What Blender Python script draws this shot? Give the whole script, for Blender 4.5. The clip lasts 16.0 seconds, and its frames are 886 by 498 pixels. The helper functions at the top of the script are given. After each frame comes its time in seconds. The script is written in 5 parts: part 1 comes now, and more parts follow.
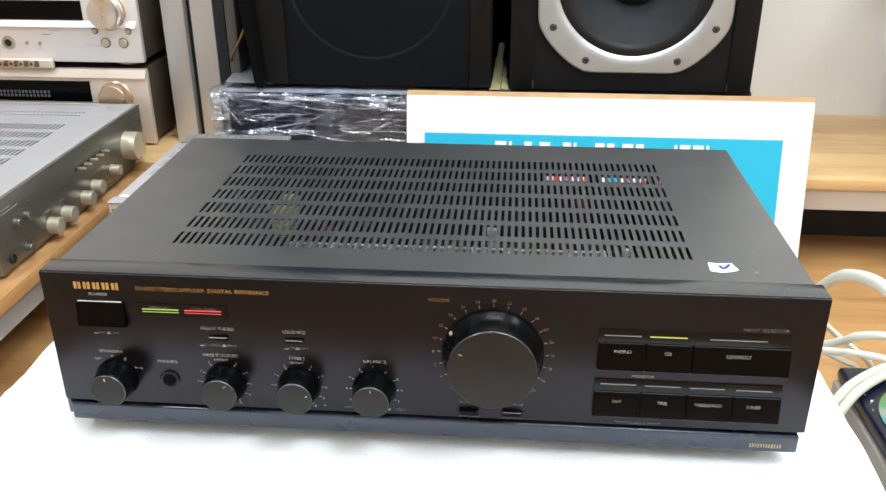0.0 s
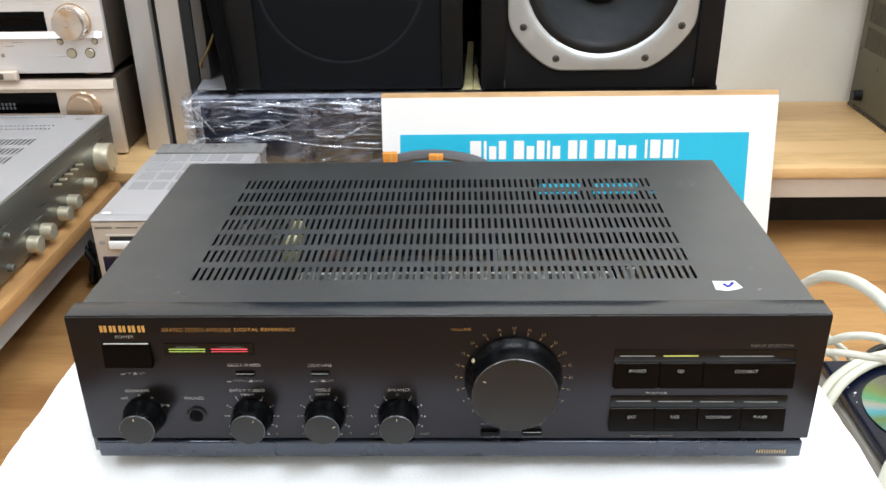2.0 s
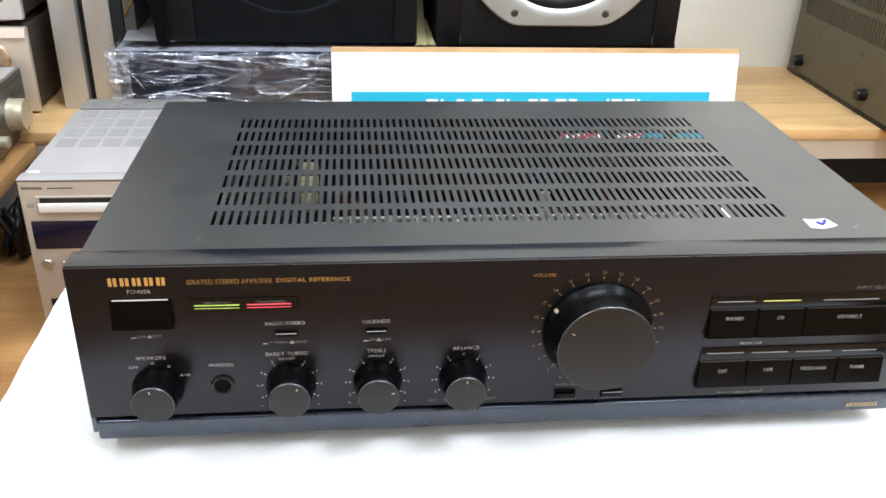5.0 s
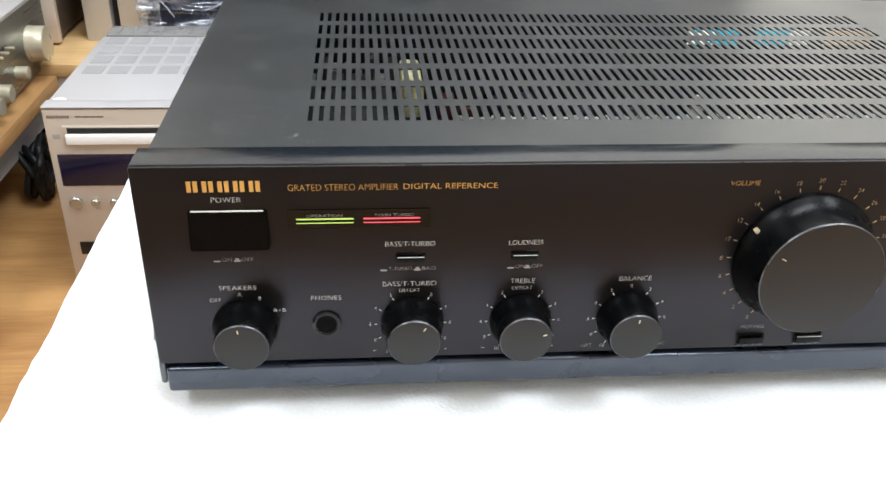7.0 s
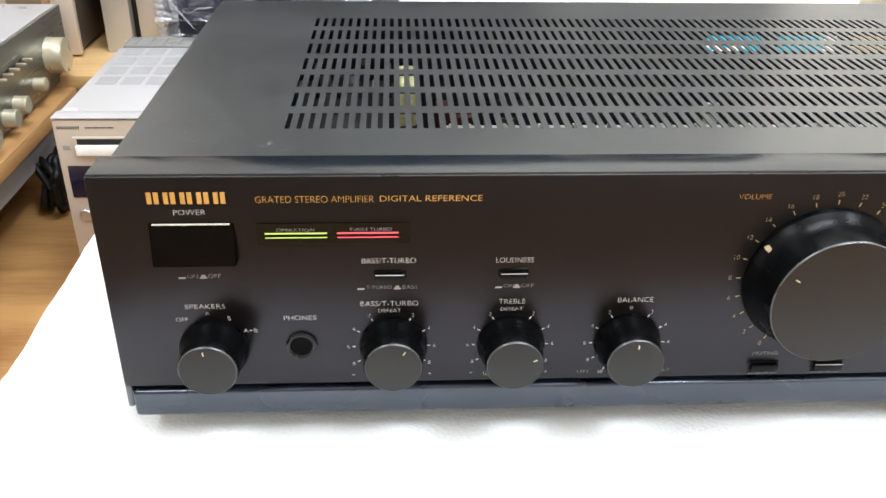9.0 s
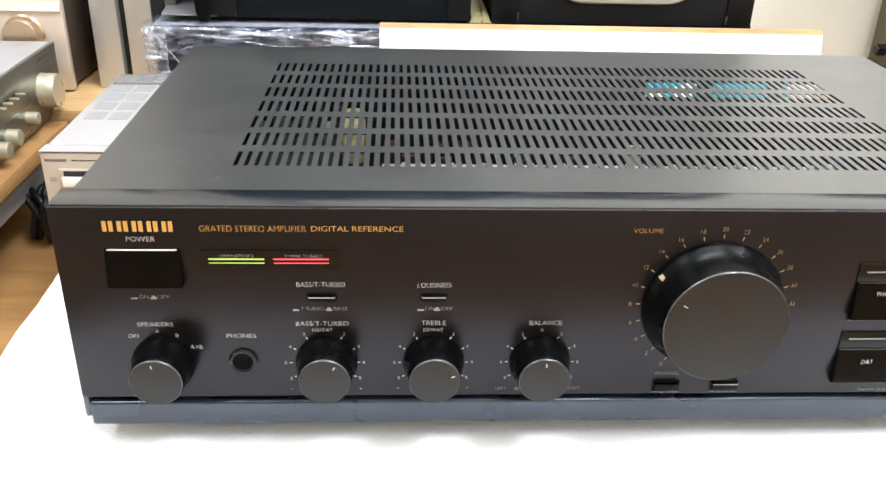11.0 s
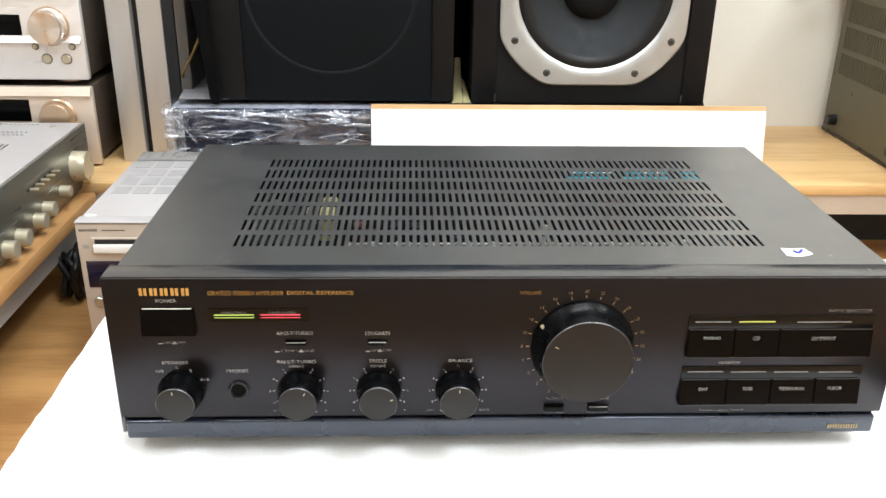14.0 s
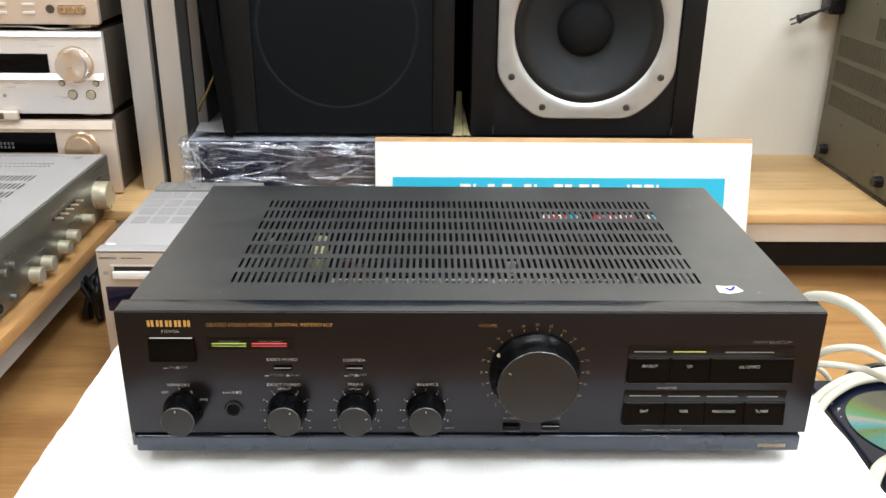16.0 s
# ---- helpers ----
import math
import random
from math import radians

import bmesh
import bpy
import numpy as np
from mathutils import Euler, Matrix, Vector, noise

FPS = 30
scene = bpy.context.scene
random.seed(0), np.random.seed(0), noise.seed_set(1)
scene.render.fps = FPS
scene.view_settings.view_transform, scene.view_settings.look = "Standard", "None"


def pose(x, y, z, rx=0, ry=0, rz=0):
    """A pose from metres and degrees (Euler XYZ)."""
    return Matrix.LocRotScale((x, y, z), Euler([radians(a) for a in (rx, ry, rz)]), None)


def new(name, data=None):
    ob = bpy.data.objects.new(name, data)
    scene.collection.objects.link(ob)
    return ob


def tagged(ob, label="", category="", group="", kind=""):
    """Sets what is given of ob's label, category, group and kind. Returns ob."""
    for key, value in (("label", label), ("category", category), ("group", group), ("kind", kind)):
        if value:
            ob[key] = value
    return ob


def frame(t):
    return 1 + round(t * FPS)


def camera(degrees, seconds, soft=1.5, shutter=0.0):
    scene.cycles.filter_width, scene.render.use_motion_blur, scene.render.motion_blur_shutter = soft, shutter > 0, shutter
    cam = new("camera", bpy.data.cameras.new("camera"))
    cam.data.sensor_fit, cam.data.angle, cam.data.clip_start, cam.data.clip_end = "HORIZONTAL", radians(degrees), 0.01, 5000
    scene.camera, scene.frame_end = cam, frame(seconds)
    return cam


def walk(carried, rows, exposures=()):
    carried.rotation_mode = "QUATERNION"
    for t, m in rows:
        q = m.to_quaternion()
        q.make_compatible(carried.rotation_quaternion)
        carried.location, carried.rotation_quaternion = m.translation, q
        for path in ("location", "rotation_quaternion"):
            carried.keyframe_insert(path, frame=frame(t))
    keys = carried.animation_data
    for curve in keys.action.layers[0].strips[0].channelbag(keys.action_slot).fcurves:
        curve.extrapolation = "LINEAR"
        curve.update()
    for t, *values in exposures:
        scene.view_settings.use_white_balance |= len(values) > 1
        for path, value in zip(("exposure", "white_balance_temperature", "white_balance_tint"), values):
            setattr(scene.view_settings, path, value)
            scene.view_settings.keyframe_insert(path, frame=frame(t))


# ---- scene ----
cam = camera(53.9, 16.0)
METRES, EYE, TILT, LEAN, TURN = 0.6285, 0.348, 0.0, 0.0, 4.8
START = (0.0494, -0.4416)   # first eye, seen from the middle of the amplifier's front
ROWS = [
    (0.0, 0.0, 0.0, 0.0, -0.08, -25.09, 0.16),
    (0.5, -0.0172, -0.0043, 0.014, -0.64, -25.6, 0.46),
    (1.0, -0.0351, -0.01, 0.0354, -1.39, -26.31, 0.87),
    (1.5, -0.0459, -0.0087, 0.0491, -2.38, -26.66, 1.14),
    (2.0, -0.0605, -0.0024, 0.0557, -3.7, -26.36, 0.86),
    (2.5, -0.0858, 0.0014, 0.0525, -5.02, -26.38, 0.32),
    (3.0, -0.1186, 0.015, 0.04, -6.86, -27.07, -0.67),
    (5.5, -0.2264, 0.134, -0.0579, -10.98, -27.79, -1.88),
    (6.0, -0.2443, 0.1672, -0.0882, -11.4, -28.45, -2.07),
    (6.5, -0.2714, 0.2163, -0.131, -10.98, -29.39, -1.92),
    (7.0, -0.2862, 0.2461, -0.1479, -9.85, -29.93, -1.72),
    (7.5, -0.2803, 0.2688, -0.1657, -8.61, -30.46, -1.55),
    (8.0, -0.2704, 0.278, -0.1723, -7.96, -30.67, -1.24),
    (8.5, -0.2591, 0.281, -0.1694, -7.75, -29.92, -0.89),
    (11.0, -0.2095, 0.2183, -0.1412, -7.51, -26.82, -1.56),
    (11.5, -0.1978, 0.1915, -0.1281, -7.41, -25.83, -1.26),
    (12.0, -0.1832, 0.1549, -0.1123, -7.4, -24.96, -0.77),
    (12.5, -0.1717, 0.1112, -0.0903, -7.4, -24.13, -0.4),
    (13.0, -0.1724, 0.0794, -0.075, -7.27, -23.7, -0.38),
    (13.5, -0.1699, 0.048, -0.0579, -7.13, -23.51, -0.75),
    (14.0, -0.1727, 0.0171, -0.0372, -6.93, -23.31, -0.9),
    (14.5, -0.1607, -0.0195, -0.0165, -6.82, -22.85, -0.54),
    (15.0, -0.1495, -0.0424, -0.0009, -6.48, -22.45, -0.23),
    (15.5, -0.1424, -0.0627, 0.0116, -6.02, -22.34, -0.44),
    (16.0, -0.1315, -0.0833, 0.0279, -5.6, -22.21, -0.53),
]
EXPOSE = ((0.0, -0.1, 6330, 10), (2.0, -0.22, 6310, 10), (3.0, -0.18, 6300, 10), (5.5, -0.04, 6270, 10), (7.5, 0.05, 6400, 10), (8.5, 0.15, 6420, 10), (11.0, 0.36, 6520, 10), (12.0, 0.4, 6580, 10), (13.5, 0.17, 6630, 10), (15.0, -0.04, 6610, 10), (16.0, -0.15, 6590, 10))
walk(cam, [(t, pose(*START, EYE, TILT, LEAN, TURN) @ pose(METRES * x, METRES * y, METRES * z, 90 + pitch, roll, yaw)) for t, x, y, z, yaw, pitch, roll in ROWS], EXPOSE)

# ---- world and lights ----
world = bpy.data.worlds.new("world")
scene.world = world
world.use_nodes = True
world.node_tree.nodes["Background"].inputs[0].default_value = (0.5, 0.55, 0.6, 1)
world.node_tree.nodes["Background"].inputs[1].default_value = 0.05
FLOOR, CEIL = -0.27, 2.25


def lamp(name, x, y, w, d, power, colour=(0.872, 0.955, 1.03)):
    data = bpy.data.lights.new(name, "AREA")
    data.shape, data.size, data.size_y = "RECTANGLE", w, d
    data.energy, data.color = power, colour
    ob = new(name, data)
    ob.matrix_world = pose(x, y, CEIL - 0.09)
    return ob


# the last lamp is added, unseen, to brighten the front panel's right side
LIGHTS = ((0.75, -0.9, 0.4, 1.2, 44), (0.05, 0.42, 1.2, 0.4, 37), (1.7, 0.3, 0.4, 1.2, 40), (-1.4, -0.7, 0.4, 1.2, 36), (1.4, -2.5, 0.4, 1.2, 36))
for lx, ly, lw, ld, lp in LIGHTS:
    lamp("tube_light", lx, ly, lw, ld, lp)


# ---- materials ----
def nodes_of(name):
    m = bpy.data.materials.new(name)
    m.use_nodes = True
    nt = m.node_tree
    return m, nt, nt.nodes["Principled BSDF"]


def mat(name, colour, rough=0.5, metal=0.0, var=0.15, scale=40.0, bump=0.0, fine=600.0, stretch=(1, 1, 1), spec=0.5, rvar=0.1, coat=0.0):
    """Principled surface with variation at two scales and a fine bump."""
    m, nt, p = nodes_of(name)
    N, L = nt.nodes, nt.links
    tc = N.new("ShaderNodeTexCoord")
    mp = N.new("ShaderNodeMapping")
    mp.inputs["Scale"].default_value = stretch
    L.new(tc.outputs["Object"], mp.inputs[0])
    a, b = N.new("ShaderNodeTexNoise"), N.new("ShaderNodeTexNoise")
    a.inputs["Scale"].default_value, a.inputs["Detail"].default_value = scale, 4
    b.inputs["Scale"].default_value, b.inputs["Detail"].default_value = fine, 2
    L.new(mp.outputs[0], a.inputs[0])
    L.new(mp.outputs[0], b.inputs[0])
    add = N.new("ShaderNodeMath")
    add.operation = "ADD"
    L.new(a.outputs[0], add.inputs[0])
    L.new(b.outputs[0], add.inputs[1])
    ramp = N.new("ShaderNodeMapRange")
    ramp.inputs[1].default_value, ramp.inputs[2].default_value = 0.6, 1.4
    ramp.inputs[3].default_value, ramp.inputs[4].default_value = 1 - var, 1 + var
    L.new(add.outputs[0], ramp.inputs[0])
    mul = N.new("ShaderNodeVectorMath")
    mul.operation = "SCALE"
    mul.inputs[0].default_value = colour
    L.new(ramp.outputs[0], mul.inputs["Scale"])
    L.new(mul.outputs[0], p.inputs["Base Color"])
    rr = N.new("ShaderNodeMapRange")
    rr.inputs[1].default_value, rr.inputs[2].default_value = 0.3, 0.7
    rr.inputs[3].default_value, rr.inputs[4].default_value = max(0.02, rough - rvar), min(1, rough + rvar)
    L.new(a.outputs[0], rr.inputs[0])
    L.new(rr.outputs[0], p.inputs["Roughness"])
    p.inputs["Metallic"].default_value = metal
    p.inputs["Specular IOR Level"].default_value = spec
    p.inputs["Coat Weight"].default_value = coat
    if bump:
        bp = N.new("ShaderNodeBump")
        bp.inputs["Strength"].default_value, bp.inputs["Distance"].default_value = bump, 0.0006
        L.new(b.outputs[0], bp.inputs["Height"])
        L.new(bp.outputs[0], p.inputs["Normal"])
    return m


def glow(name, colour, strength):
    m, nt, p = nodes_of(name)
    p.inputs["Base Color"].default_value = (*[c * 0.5 for c in colour], 1)
    p.inputs["Emission Color"].default_value = (*colour, 1)
    p.inputs["Emission Strength"].default_value = strength
    return m


def wood(name, light, dark, along=(1.2, 14, 14), rough=0.4, board=0.0, axis=1, rings=9.0):
    """Long-grained wood; board > 0 tints strips of that width differently."""
    m, nt, p = nodes_of(name)
    N, L = nt.nodes, nt.links
    tc, mp = N.new("ShaderNodeTexCoord"), N.new("ShaderNodeMapping")
    mp.inputs["Scale"].default_value = along
    L.new(tc.outputs["Object"], mp.inputs[0])
    a, b = N.new("ShaderNodeTexNoise"), N.new("ShaderNodeTexNoise")
    a.inputs["Scale"].default_value, a.inputs["Detail"].default_value, a.inputs["Distortion"].default_value = 1.0, 6, 1.2
    b.inputs["Scale"].default_value, b.inputs["Detail"].default_value = rings, 8
    L.new(mp.outputs[0], a.inputs[0])
    L.new(mp.outputs[0], b.inputs[0])
    mix = N.new("ShaderNodeMath")
    mix.operation = "MULTIPLY_ADD"
    mix.inputs[1].default_value = 0.45
    L.new(b.outputs[0], mix.inputs[0])
    L.new(a.outputs[0], mix.inputs[2])
    fac = mix
    if board:
        sx = N.new("ShaderNodeSeparateXYZ")
        L.new(tc.outputs["Object"], sx.inputs[0])
        dv, fl, wn, ad = N.new("ShaderNodeMath"), N.new("ShaderNodeMath"), N.new("ShaderNodeTexWhiteNoise"), N.new("ShaderNodeMath")
        dv.operation, fl.operation, ad.operation = "DIVIDE", "FLOOR", "MULTIPLY_ADD"
        dv.inputs[1].default_value = board
        wn.noise_dimensions = "1D"
        ad.inputs[1].default_value = 0.22
        L.new(sx.outputs[axis], dv.inputs[0])
        L.new(dv.outputs[0], fl.inputs[0])
        L.new(fl.outputs[0], wn.inputs["W"])
        L.new(wn.outputs[0], ad.inputs[0])
        L.new(fac.outputs[0], ad.inputs[2])
        fac = ad
    cr = N.new("ShaderNodeValToRGB")
    cr.color_ramp.elements[0].position, cr.color_ramp.elements[0].color = 0.5, (*dark, 1)
    cr.color_ramp.elements[1].position, cr.color_ramp.elements[1].color = 0.95 if board else 0.85, (*light, 1)
    L.new(fac.outputs[0], cr.inputs[0])
    L.new(cr.outputs[0], p.inputs["Base Color"])
    p.inputs["Roughness"].default_value = rough
    bp = N.new("ShaderNodeBump")
    bp.inputs["Strength"].default_value, bp.inputs["Distance"].default_value = 0.15, 0.0008
    L.new(b.outputs[0], bp.inputs["Height"])
    L.new(bp.outputs[0], p.inputs["Normal"])
    return m


def brushed(m, amount):
    """Fine horizontal brushing: highlights spread upwards and downwards."""
    nt = m.node_tree
    up = nt.nodes.new("ShaderNodeCombineXYZ")
    up.inputs[2].default_value = 1.0
    p = nt.nodes["Principled BSDF"]
    p.inputs["Anisotropic"].default_value = amount
    nt.links.new(up.outputs[0], p.inputs["Tangent"])
    return m


M = {}
M["panel"] = brushed(mat("brushed_black_metal", (0.0034, 0.0032, 0.0033), 0.29, 0.0, 0.05, 30, 0.0, 900, (0.3, 1, 3), 0.32, 0.004), 0.4)
M["panel"].node_tree.nodes["Principled BSDF"].inputs["Specular Tint"].default_value = (0.93, 0.87, 1.0, 1)
M["cover"] = mat("black_textured_paint", (0.006, 0.0074, 0.0092), 0.38, 0.0, 0.2, 18, 0.25, 1500, spec=1.0, rvar=0.06, coat=0.78)
M["cover"].node_tree.nodes["Principled BSDF"].inputs["Coat Roughness"].default_value = 0.3
M["cover"].node_tree.nodes["Principled BSDF"].inputs["Specular Tint"].default_value = (0.87, 0.92, 1.0, 1)
M["cover"].node_tree.nodes["Principled BSDF"].inputs["Sheen Weight"].default_value = 0.04
M["cover"].node_tree.nodes["Principled BSDF"].inputs["Sheen Roughness"].default_value = 0.4
M["strip"] = mat("gloss_black_strip", (0.011, 0.014, 0.019), 0.22, 0.0, 0.15, 16, 0.0, 900, spec=0.9, rvar=0.06)


def smear(m, spots):
    """Dusty finger marks: pale rings and streaks at given places on the cover."""
    nt = m.node_tree
    N, L = nt.nodes, nt.links
    p = N["Principled BSDF"]
    tc = N.new("ShaderNodeTexCoord")
    n = N.new("ShaderNodeTexNoise")
    n.inputs["Scale"].default_value, n.inputs["Detail"].default_value, n.inputs["Distortion"].default_value = 260, 6, 1.4
    L.new(tc.outputs["Object"], n.inputs[0])
    total = None
    for x, y, r, wide, k in spots:
        d = N.new("ShaderNodeVectorMath")
        d.operation = "DISTANCE"
        d.inputs[1].default_value = (x, y, TOPZ - 0.0012)
        L.new(tc.outputs["Object"], d.inputs[0])
        s, a, q = N.new("ShaderNodeMath"), N.new("ShaderNodeMath"), N.new("ShaderNodeMath")
        s.operation, a.operation, q.operation, q.use_clamp = "SUBTRACT", "ABSOLUTE", "MULTIPLY_ADD", True
        s.inputs[1].default_value = r
        q.inputs[1].default_value, q.inputs[2].default_value = -k / wide, k
        L.new(d.outputs["Value"], s.inputs[0])
        L.new(s.outputs[0], a.inputs[0])
        L.new(a.outputs[0], q.inputs[0])
        if total is None:
            total = q
        else:
            mx = N.new("ShaderNodeMath")
            mx.operation = "MAXIMUM"
            L.new(total.outputs[0], mx.inputs[0])
            L.new(q.outputs[0], mx.inputs[1])
            total = mx
    mr = N.new("ShaderNodeMapRange")
    mr.inputs[1].default_value, mr.inputs[2].default_value = 0.5, 0.75
    L.new(n.outputs[0], mr.inputs[0])
    f = N.new("ShaderNodeMath")
    f.operation = "MULTIPLY"
    L.new(total.outputs[0], f.inputs[0])
    L.new(mr.outputs[0], f.inputs[1])
    mix = N.new("ShaderNodeMix")
    mix.data_type = "RGBA"
    old = p.inputs["Base Color"].links[0].from_socket
    L.new(f.outputs[0], mix.inputs[0])
    L.new(old, mix.inputs[6])
    mix.inputs[7].default_value = (0.42, 0.43, 0.43, 1)
    # fine dust specks and a thin cloudy film
    sp, cl = N.new("ShaderNodeTexNoise"), N.new("ShaderNodeTexNoise")
    sp.inputs["Scale"].default_value, sp.inputs["Detail"].default_value = 700, 1
    cl.inputs["Scale"].default_value, cl.inputs["Detail"].default_value, cl.inputs["Distortion"].default_value = 34, 6, 1.5
    sm, cm, dm = N.new("ShaderNodeMapRange"), N.new("ShaderNodeMapRange"), N.new("ShaderNodeMath")
    sm.inputs[1].default_value, sm.inputs[2].default_value, sm.inputs[4].default_value = 0.7, 0.8, 0.3
    cm.inputs[1].default_value, cm.inputs[2].default_value, cm.inputs[4].default_value = 0.52, 0.78, 0.035
    dm.operation = "ADD"
    for tex, rng, k in ((sp, sm, 0), (cl, cm, 1)):
        L.new(tc.outputs["Object"], tex.inputs[0])
        L.new(tex.outputs[0], rng.inputs[0])
        L.new(rng.outputs[0], dm.inputs[k])
    dust = N.new("ShaderNodeMix")
    dust.data_type = "RGBA"
    L.new(dm.outputs[0], dust.inputs[0])
    L.new(mix.outputs[2], dust.inputs[6])
    dust.inputs[7].default_value = (0.33, 0.33, 0.32, 1)
    L.new(dust.outputs[2], p.inputs["Base Color"])


HW, TOPZ = 0.2294, 0.1172
smear(M["cover"], ((-0.191, 0.05, 0.0165, 0.0012, 0.3), (-0.189, 0.051, 0.0155, 0.0009, 0.18), (-0.188, 0.0525, 0.0005, 0.0022, 1.0), (-0.172, 0.034, 0.003, 0.0016, 0.5), (-0.165, 0.032, 0.006, 0.0015, 0.35), (-0.2, 0.2, 0.03, 0.012, 0.1), (0.19, 0.21, 0.006, 0.006, 0.35), (0.2, 0.06, 0.001, 0.002, 0.8), (0.05, 0.24, 0.02, 0.008, 0.15), (-0.12, 0.24, 0.03, 0.008, 0.08), (0.196, 0.035, 0.001, 0.0025, 0.7)))
M["lip"] = mat("dark_grey_plastic", (0.0115, 0.0155, 0.027), 0.3, 0.0, 0.1, 30, 0.0, 900, spec=0.9)
M["lip"].node_tree.nodes["Principled BSDF"].inputs["Specular Tint"].default_value = (0.82, 0.88, 1.0, 1)
M["black"] = mat("black_plastic", (0.006, 0.006, 0.007), 0.3, 0.0, 0.1, 60, 0.03, 1200, rvar=0.06)
M["gloss"] = mat("gloss_black_plastic", (0.0016, 0.0016, 0.0018), 0.2, 0.0, 0.1, 60, 0.0, 1200, rvar=0.04, spec=0.1)
M["window"] = mat("smoked_window", (0.0022, 0.0021, 0.0022), 0.24, 0.0, 0.06, 60, 0.0, 1200, rvar=0.02, spec=0.26)
M["knob"] = mat("gloss_black_knob_side", (0.0022, 0.0023, 0.0026), 0.27, 0.0, 0.08, 60, 0.0, 2200, rvar=0.04, spec=0.11)
M["knobface"] = mat("satin_black_knob_face", (0.0045, 0.0044, 0.0044), 0.4, 0.0, 0.08, 60, 0.05, 2200, rvar=0.05, spec=0.42)
# also used to paint the glint along the front panel's top edge
M["edge"] = mat("grey_metal_edge", (0.09, 0.09, 0.095), 0.32, 0.7, 0.2, 60)
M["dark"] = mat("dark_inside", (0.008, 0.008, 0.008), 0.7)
M["gold"] = mat("gold_print", (0.62, 0.36, 0.1), 0.4, 0.3, 0.1)
M["pointer"] = mat("pale_gold_print", (0.6, 0.5, 0.33), 0.5, 0.1, 0.1)
M["dialprint"] = mat("dull_gold_print", (0.46, 0.35, 0.19), 0.5, 0.1, 0.1)
M["print"] = mat("white_print", (0.62, 0.62, 0.6), 0.6, 0.0, 0.1)
M["greyprint"] = mat("grey_print", (0.3, 0.3, 0.29), 0.6, 0.0, 0.1)
M["line"] = mat("cream_indicator", (0.72, 0.71, 0.66), 0.4, 0.0, 0.05)
M["green"] = glow("green_led", (0.58, 0.78, 0.16), 0.7)
M["red"] = glow("red_led", (1.0, 0.1, 0.13), 0.9)
M["yellow"] = glow("yellow_led", (0.7, 0.72, 0.16), 0.6)
M["sticker"] = mat("white_paper", (0.8, 0.8, 0.8), 0.7, 0.0, 0.04)
M["ink"] = mat("blue_ink", (0.04, 0.04, 0.3), 0.6)
M["steel"] = mat("zinc_steel", (0.45, 0.45, 0.43), 0.35, 0.9, 0.15, 50)
M["darksteel"] = mat("dark_nickel", (0.032, 0.032, 0.033), 0.3, 0.8, 0.1)
M["bolt"] = mat("grey_bolt", (0.08, 0.078, 0.07), 0.4, 0.7, 0.15)
M["pcb"] = mat("brown_board", (0.09, 0.055, 0.02), 0.6, 0.0, 0.4, 90)
M["copper"] = mat("yellow_tape", (0.62, 0.58, 0.3), 0.5, 0.0, 0.4, 120)
M["redpart"] = mat("dark_red_part", (0.07, 0.018, 0.018), 0.4)
M["alu"] = mat("aluminium_fin", (0.72, 0.72, 0.7), 0.5, 0.3, 0.1)
M["cloth"] = mat("white_fleece", (0.9, 0.9, 0.89), 0.95, 0.0, 0.05, 25, 1.0, 520, spec=0.1)
for n_ in M["cloth"].node_tree.nodes:
    if n_.type == "BUMP":
        n_.inputs["Distance"].default_value = 0.0007
M["cloth"].node_tree.nodes["Principled BSDF"].inputs["Sheen Weight"].default_value = 0.3
M["floor"] = wood("laminate_floor", (0.46, 0.25, 0.092), (0.3, 0.145, 0.05), (1.5, 15, 15), 0.42, rings=16.0)
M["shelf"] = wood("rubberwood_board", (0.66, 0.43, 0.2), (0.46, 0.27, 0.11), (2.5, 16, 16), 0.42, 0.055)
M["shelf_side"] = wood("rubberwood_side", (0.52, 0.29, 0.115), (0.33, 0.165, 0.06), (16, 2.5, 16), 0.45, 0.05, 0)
M["fascia"] = mat("beige_laminate", (0.5, 0.43, 0.36), 0.55, 0.0, 0.08, 12)
M["fascia_grey"] = mat("grey_laminate", (0.34, 0.34, 0.34), 0.5, 0.0, 0.08, 12)
M["wall"] = mat("cream_wall_paint", (0.8, 0.775, 0.7), 0.85, 0.0, 0.03, 3, 0.15, 300)
M["ceiling"] = mat("white_ceiling_paint", (0.8, 0.8, 0.78), 0.9, 0.0, 0.02, 3)
M["speaker"] = mat("black_vinyl", (0.006, 0.0062, 0.0072), 0.55, 0.0, 0.2, 40, 0.25, 900, spec=0.2)
M["grille"] = mat("black_grille_cloth", (0.007, 0.0084, 0.0102), 0.95, 0.0, 0.2, 60, 0.6, 1800, spec=0.1)
M["clothring"] = mat("lighter_grille_cloth", (0.0105, 0.012, 0.014), 0.9, 0.0, 0.3, 60, 0.6, 1800, spec=0.1)
M["brownblack"] = mat("dark_brown_frame", (0.0052, 0.0052, 0.0054), 0.65, 0.0, 0.15, 40, spec=0.2)
M["ring"] = mat("silver_cast_frame", (0.48, 0.495, 0.5), 0.4, 0.75, 0.06, 60, 0.1, 2000)
M["felt"] = mat("black_felt", (0.0022, 0.0022, 0.0025), 0.9, 0.0, 0.2, 60, 0.3, 1500, spec=0.1)
M["cone"] = mat("paper_cone", (0.013, 0.0155, 0.018), 0.7, 0.0, 0.25, 60, 0.4, 700, spec=0.3)
M["cap"] = mat("matte_dust_cap", (0.007, 0.0075, 0.0085), 0.85, 0.0, 0.2, 60, 0.3, 900, spec=0.15)
